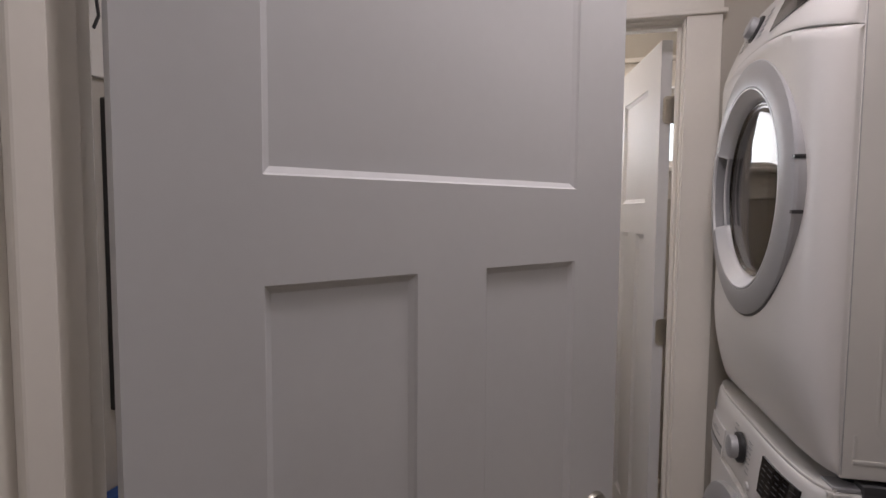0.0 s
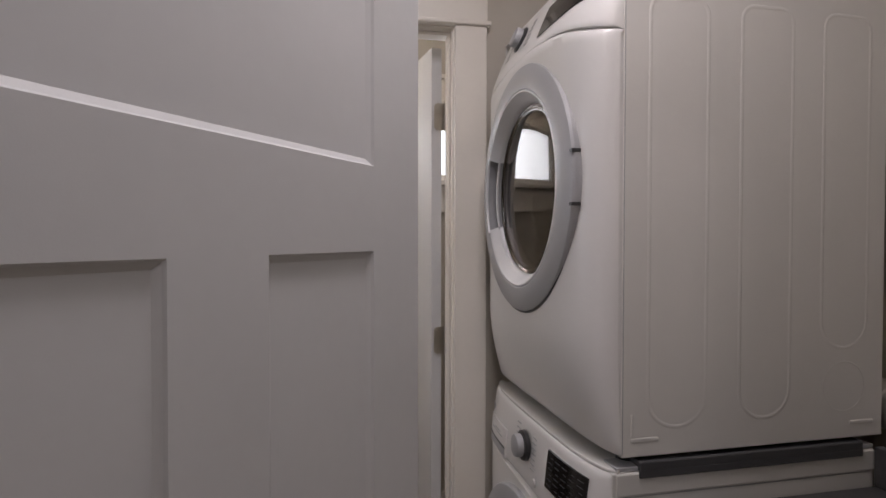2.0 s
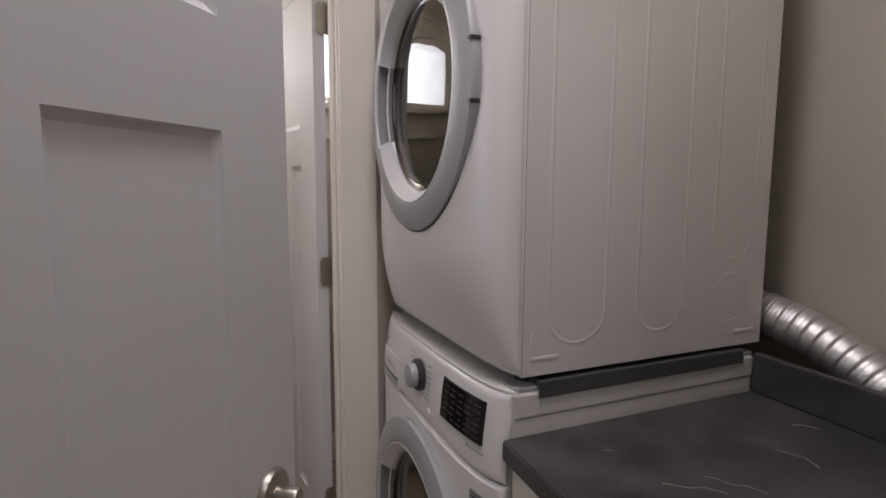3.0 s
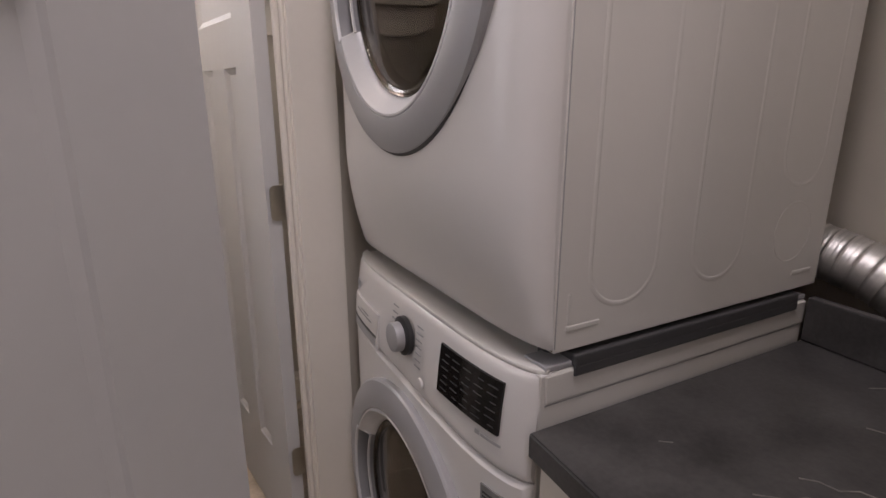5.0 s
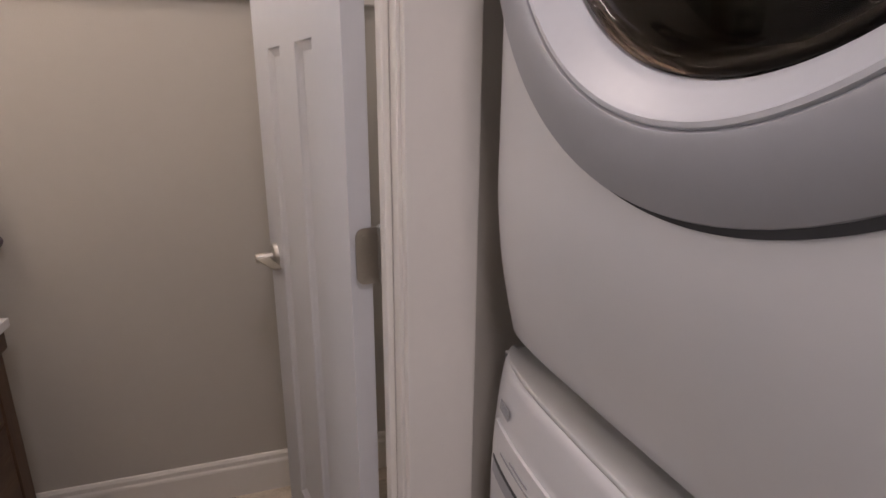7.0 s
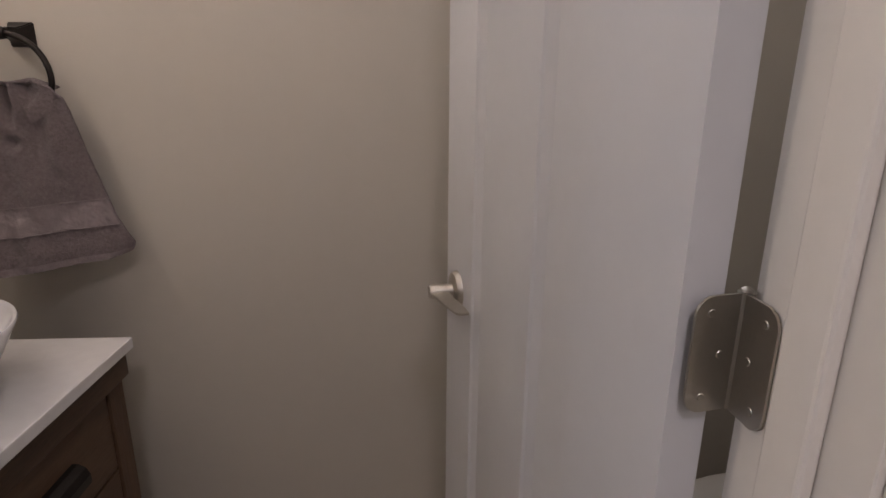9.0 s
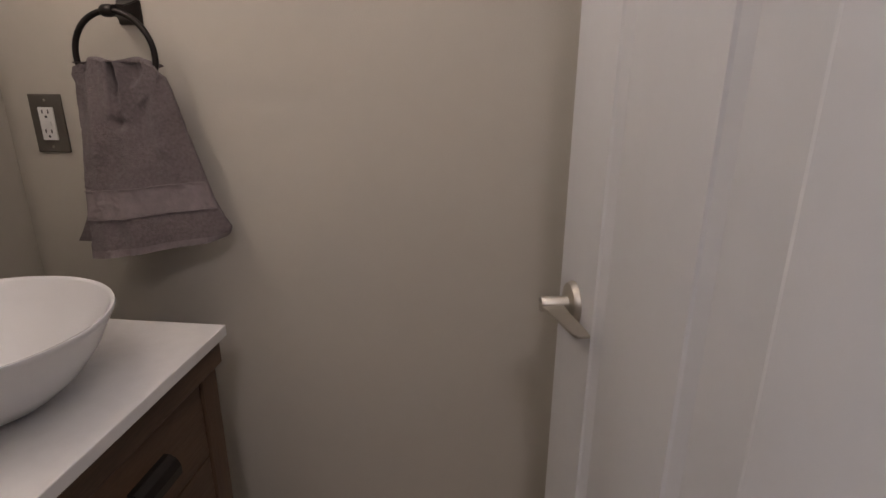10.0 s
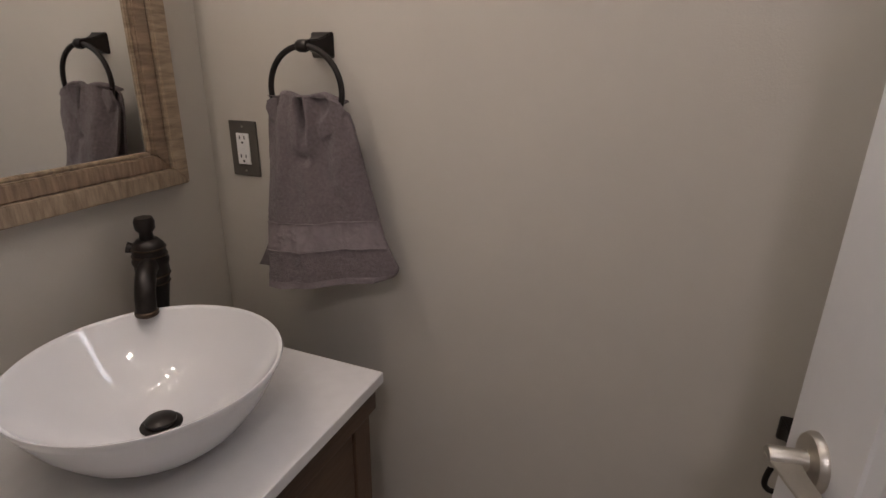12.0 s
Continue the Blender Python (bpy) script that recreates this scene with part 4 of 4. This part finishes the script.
# receptacle
out = thing("wall_outlet", "white duplex receptacle in a pewter cover plate", "outlet", m=pose(0, 0, 0))
OX0, OX1, OZ0, OZ1 = -0.700, -0.627, 1.062, 1.181
part("cover_plate", bx(OX0, OX1, YF - 0.005, YF, OZ0, OZ1, bev=0.002), PLATE, out)
oxc, ozc = (OX0 + OX1) / 2, (OZ0 + OZ1) / 2
rc = part("receptacle", bx(oxc - 0.0165, oxc + 0.0165, YF - 0.0085, YF - 0.004, ozc - 0.0335, ozc + 0.0335, bev=0.0015), WHITEP, out, "white receptacle with two sockets")
for s in (-1, 1):
    zz = ozc + s * 0.020
    for dx in (-0.0065, 0.0065):
        part("slot", bx(oxc + dx - 0.0011, oxc + dx + 0.0011, YF - 0.0092, YF - 0.008, zz + 0.001, zz + 0.0085), DARKP, rc)
    part("slot", lathe([(0, 0), (0.0026, 0), (0.0026, 0.001), (0, 0.001)], 12, pose(oxc, YF - 0.0083, zz - 0.006, 90)), DARKP, rc)
    part("plate_screw", lathe([(0, 0), (0.0028, 0), (0.002, 0.0012), (0, 0.0012)], 12, pose(oxc, YF - 0.005, ozc + s * 0.0475, 90)), NICKEL, out)
part("test_button", bx(oxc - 0.009, oxc + 0.009, YF - 0.0098, YF - 0.0083, ozc - 0.0045, ozc + 0.0045, bev=0.0006), WHITEP, rc)

# towel ring and towel
RX, RY, RZ, RR = -0.452, 2.942, 1.253, 0.079
tr = thing("towel_ring", "dark bronze towel ring on a square flared post", "towel ring", m=pose(0, 0, 0))


def flared_post(parent, x, z, y_end, size=1.0):
    bm = bmesh.new()
    prev = None
    for y, h0 in ((YF, 0.027), (YF - 0.005, 0.027), (YF - 0.009, 0.024), (YF - 0.018, 0.018), (YF - 0.032, 0.0125), (y_end, 0.0105)):
        h = h0 * size
        r = [bm.verts.new((x + a * h, y, z + b * h)) for a, b in ((-1, -1), (1, -1), (1, 1), (-1, 1))]
        if prev:
            for k in range(4):
                bm.faces.new((prev[k], prev[(k + 1) % 4], r[(k + 1) % 4], r[k]))
        else:
            bm.faces.new(r)
        prev = r
    bm.faces.new(prev)
    bmesh.ops.bevel(bm, geom=[e for e in bm.edges if abs(e.verts[0].co.y - e.verts[1].co.y) > 1e-5], offset=0.002, segments=2, affect='EDGES')
    return part("post", bm, BLACKB, parent, "", 40)


flared_post(tr, RX + 0.006, RZ + RR + 0.002, RY + 0.004, 0.86)
part("knuckle", lathe([(0, -0.011), (0.009, -0.011), (0.0115, -0.006), (0.0115, 0.006), (0.009, 0.011), (0, 0.011)], 20, pose(RX, RY, RZ + RR, 0, 90, 0)), BLACKB, tr, "", 40)
part("ring", tube([(RX + RR * math.cos(radians(a)), RY, RZ + RR * math.sin(radians(a))) for a in range(0, 360, 5)], 0.0056, 14, True), BLACKB, tr, "", 60)

tow = thing("hand_towel", "mauve grey terry hand towel folded over the ring", "towel", m=pose(0, 0, 0))
TZ1 = 1.243


def towel_side(z, shift):
    """Left and right edge at a height."""
    t = (TZ1 - z) / 0.345
    pinch = math.exp(-(t / 0.05) ** 2)
    left = -0.540 + 0.024 * t ** 1.3 + shift * t + 0.006 * pinch - 0.004 * math.sin(t * 8.0) * (1 - t)
    right = -0.368 + 0.092 * t ** 0.9 + 0.020 * min(1.0, max(0.0, t - 0.72) / 0.2) ** 1.5 - 0.016 * (max(0.0, t - 0.90) / 0.1) ** 2 + shift * t - 0.005 * pinch + 0.003 * math.sin(t * 11.0)
    return left, right


def towel_front(off):
    def fn(u, w):
        v = max(0.0, w)
        bend = -min(0.0, w) / 0.08 * math.pi
        z = TZ1 - 0.345 * v - (0.022 * (1 - u)) * v + (0.006 + off) * math.sin(bend)
        z += 0.009 * max(0.0, u - 0.86) / 0.14 * max(0.0, v - 0.9) / 0.1
        a, b = towel_side(TZ1 - 0.345 * v, 0.0)
        x = a + (b - a) * u
        fold = 0.013 * math.sin(u * 9.5 + 0.6 + 0.8 * v) * (1 - 0.45 * v) + 0.006 * math.sin(u * 21 + 2.0 * v) * (1 - 0.7 * v)
        fold += 0.052 * math.exp(-((u - 0.50 + 0.06 * v) / 0.034) ** 2) * math.exp(-(v / 0.17) ** 2)
        fold += 0.016 * math.exp(-((u - 0.46) / 0.05) ** 2 - ((v - 0.31) / 0.030) ** 2)
        fold += 0.007 * math.sin(11 * u + 7 * v) * math.exp(-((v - 0.45) / 0.25) ** 2)
        fold += 0.005 * math.sin(26 * u - 5 * v) * math.exp(-((v - 0.80) / 0.18) ** 2) * math.exp(-((u - 0.42) / 0.2) ** 2)
        hem = 0.014 * (2 * u - 1) ** 6
        wrinkle = 0.0030 * noise.noise((u * 9, v * 12, 3.0)) + 0.0016 * noise.noise((u * 34, v * 52, 7.0)) + 0.0010 * noise.noise((u * 80, v * 130, 1.0))
        roll = (0.013 + off) * (1 - math.cos(bend)) - off
        y = RY - 0.016 - 0.085 * v ** 0.9 * (1 - u) + 0.012 * u * v + fold * (1 if w >= 0 else math.cos(bend / 2)) + hem + wrinkle + roll
        top = 0.004 * math.cos((u - 0.25) * math.pi * 4.0) * (1 - v) ** 4 - 0.005 * abs(2 * u - 1) ** 5 * (1 - v) ** 12
        clear = abs(math.hypot(x - RX, z + top - RZ) - RR)
        if w >= 0:
            y = min(y, RY - 0.0125 - off + 1.2 * max(0.0, clear - 0.014))
        return Vector((x, y, z + top))
    return fn


us, vs = span(0, 1, 90), span(-0.08, 0.0, 12)[:-1] + span(0, 1, 110)
part("front_layer", sheet(us, vs, towel_front(0.0), lambda u, v: towel_front(-0.008)(u, v)), TERRY, tow, "", 70)
vb = span(0.655, 0.795, 16)
part("woven_band", sheet(us, vb, towel_front(0.0012), towel_front(-0.002)), TOWELB, tow, "smoother woven band", 70)
for v0 in (0.650, 0.800):
    pts = [towel_front(0.0022)(u, v0) for u in span(0, 1, 60)]
    part("band_rib", tube(pts, 0.0016, 6), TOWELB, tow)
part("hem", sheet(us, span(0.962, 1.0, 4), towel_front(0.0008), towel_front(-0.0088)), TOWELB, tow, "flat hem", 70)


def towel_back(off):
    def fn(u, v):
        z = TZ1 - 0.352 * v - 0.012 * u * v
        a, b = towel_side(TZ1 - 0.345 * v, -0.074 * v ** 2.5)
        x = a + (b - a) * u * 0.86
        y = RY + 0.012 + 0.006 * math.sin(u * 8 + 1) - 0.03 * v * (1 - u) - 0.022 * (1 - min(1.0, v / 0.05)) ** 2 - off
        return Vector((x, min(y, YF - 0.004 - off), z))
    return fn


part("back_layer", sheet(span(0, 1, 40), span(0, 1, 50), towel_back(0.006), towel_back(0.0)), TERRY, tow, "", 70)

# paper holder behind the door
tp = thing("toilet_paper_holder", "dark bronze paper holder with a bent arm", "paper holder", m=pose(0, 0, 0))
flared_post(tp, 0.447, 0.735, 2.935, 0.8)
part("arm", tube(smooth_path([(0.447, 2.940, 0.735), (0.432, 2.930, 0.727), (0.416, 2.930, 0.705), (0.410, 2.930, 0.675), (0.415, 2.930, 0.659), (0.436, 2.930, 0.655), (0.54, 2.930, 0.655)], 6), 0.0048, 12), BLACKB, tp, "", 60)

# toilet behind the door, its tank on the east wall
def oval(cx, cy, rx, ry, z, n=40):
    """Egg-shaped outline, blunter at the tank end."""
    out = []
    for k in range(n):
        a = 2 * math.pi * k / n
        c, sn = math.cos(a), math.sin(a)
        out.append((cx + rx * c * (0.86 if c > 0 else 1.0), cy + ry * sn, z))
    return out


def loft(rings, cap=True):
    bm = bmesh.new()
    vs = [[bm.verts.new(p) for p in r] for r in rings]
    n = len(rings[0])
    for p, q in zip(vs, vs[1:]):
        for k in range(n):
            bm.faces.new((p[k], p[(k + 1) % n], q[(k + 1) % n], q[k]))
    if cap:
        bm.faces.new(vs[0][::-1])
        bm.faces.new(vs[-1])
    return bm


TX, TY = 1.05, 2.625
toi = thing("toilet", "white ceramic toilet with a closed lid behind the bathroom door", "toilet", m=pose(0, 0, 0))
part("bowl", loft([oval(TX + 0.10, TY, 0.20, 0.11, 0.0), oval(TX + 0.10, TY, 0.19, 0.10, 0.04), oval(TX + 0.08, TY, 0.19, 0.11, 0.16), oval(TX + 0.03, TY, 0.235, 0.165, 0.30), oval(TX, TY, 0.255, 0.182, 0.365), oval(TX, TY, 0.255, 0.182, 0.385)]), CERAM, toi, "", 50)
part("seat", loft([oval(TX, TY, 0.258, 0.184, 0.386), oval(TX, TY, 0.262, 0.188, 0.392), oval(TX, TY, 0.260, 0.186, 0.402)]), WHITEP, toi, "", 50)
part("lid", loft([oval(TX, TY, 0.258, 0.184, 0.403), oval(TX, TY, 0.260, 0.186, 0.412), oval(TX, TY, 0.245, 0.172, 0.420)]), WHITEP, toi, "", 50)
part("tank", bx(XR - 0.215, XR - 0.018, TY - 0.21, TY + 0.21, 0.385, 0.735, bev=0.018, seg=3), CERAM, toi, "", 40)
part("tank_lid", bx(XR - 0.228, XR - 0.016, TY - 0.222, TY + 0.222, 0.736, 0.768, bev=0.009, seg=3), CERAM, toi, "", 40)
part("flush_lever", merge(lathe([(0, 0), (0.012, 0), (0.010, 0.012), (0, 0.014)], 16, pose(XR - 0.215, TY + 0.15, 0.68, 0, -90, 0)), bx(XR - 0.236, XR - 0.226, TY + 0.08, TY + 0.155, 0.674, 0.686, bev=0.003)), NICKEL, toi, "", 40)

# floor register
reg = thing("floor_register", "brushed metal floor register with short slots", "floor vent", m=pose(0, 0, 0))
GX0, GX1, GY0, GY1 = 0.011, 0.285, 2.795, 2.912
part("frame", merge(bx(GX0, GX1, GY0, GY0 + 0.022, 0.0, 0.005, bev=0.0015), bx(GX0, GX1, GY1 - 0.022, GY1, 0.0, 0.005, bev=0.0015), bx(GX0, GX0 + 0.022, GY0 + 0.022, GY1 - 0.022, 0.0, 0.005), bx(GX1 - 0.022, GX1, GY0 + 0.022, GY1 - 0.022, 0.0, 0.005)), NICKEL, reg)
part("well", bx(GX0 + 0.02, GX1 - 0.02, GY0 + 0.02, GY1 - 0.02, 0.0, 0.0006), DARKP, reg)
part("center_bar", bx(GX0 + 0.022, GX1 - 0.022, (GY0 + GY1) / 2 - 0.003, (GY0 + GY1) / 2 + 0.003, 0.001, 0.0045), NICKEL, reg)
for k in range(22):
    xx = GX0 + 0.027 + k * 0.0105
    part("slat", bx(xx, xx + 0.0034, GY0 + 0.022, GY1 - 0.022, 0.001, 0.004), NICKEL, reg)


# ceiling lamps
def flush_lamp(x, y, label):
    root = thing("ceiling_light", label, "ceiling light", "", pose(x, y, CEILZ))
    part("pan", lathe([(0, 0), (0.17, 0), (0.17, -0.012), (0.165, -0.014), (0, -0.014)], 40), NICKEL, root)
    part("trim_ring", lathe([(0.17, -0.004), (0.178, -0.008), (0.178, -0.020), (0.165, -0.022), (0.165, -0.010)], 40, None, True), NICKEL, root)
    return root


flush_lamp(0.47, 0.97, "round flush ceiling light")
flush_lamp(0.2, -0.45, "round flush ceiling light")
# made-up downlight fitting where the bathroom fill hangs
dl = thing("fill_downlight", "small white recessed downlight, unseen, added to go with the bathroom fill", "ceiling light", m=pose(0.30, 2.50, CEILZ))
part("trim_ring", lathe([(0.075, 0), (0.078, -0.004), (0.065, -0.008), (0.06, 0.0)], 32, None, True), WHITEP, dl)
part("diffuser", lathe([(0.0, -0.002), (0.06, -0.002), (0.06, 0.0), (0, 0)], 32), WHITEP, dl)
vl = thing("vanity_light", "bronze wall light with four lit bulbs over the mirror", "wall light", m=pose(XL, 2.50, 2.13))
part("back_plate", bx(0.0, 0.02, -0.30, 0.30, -0.035, 0.035, bev=0.004), BLACKB, vl)
for k in range(4):
    yy = -0.225 + 0.15 * k
    part("arm", tube(smooth_path([(0.015, yy, 0), (0.06, yy, 0.005), (0.095, yy, -0.005), (0.105, yy, -0.03)], 5), 0.007, 10), BLACKB, vl)
    part("bulb", lathe([(0, -0.03), (0.012, -0.032), (0.013, -0.045), (0.022, -0.06), (0.026, -0.076), (0.019, -0.092), (0, -0.1)], 20, Matrix.Translation((0.105, yy, 0))), BULB, vl, "lit warm bulb", 60)

# floor tiles
ts, tg = 0.292, 0.004
tile_mesh = None
tx0, ty0 = -0.0955 - 3 * ts, 3.0 - 0.075 - 15 * ts
for i in range(9):
    for j in range(16):
        x0, y0 = tx0 + i * ts, ty0 + j * ts
        cx0, cx1 = max(x0 + tg / 2, XL), min(x0 + ts - tg / 2, XR)
        cy0, cy1 = max(y0 + tg / 2, YH), min(y0 + ts - tg / 2, YF)
        if cx1 - cx0 < 0.02 or cy1 - cy0 < 0.02:
            continue
        whole = cx1 - cx0 > ts - tg - 1e-6 and cy1 - cy0 > ts - tg - 1e-6
        if whole and tile_mesh:
            o = new("tile", tile_mesh)
        else:
            o = link("tile", bx(-(cx1 - cx0) / 2, (cx1 - cx0) / 2, -(cy1 - cy0) / 2, (cy1 - cy0) / 2, -0.008, 0.0, bev=0.0012, seg=1), TILE)
            if whole:
                tile_mesh = o.data
        o.location = ((cx0 + cx1) / 2, (cy0 + cy1) / 2, 0)
        o.parent = FLOOR
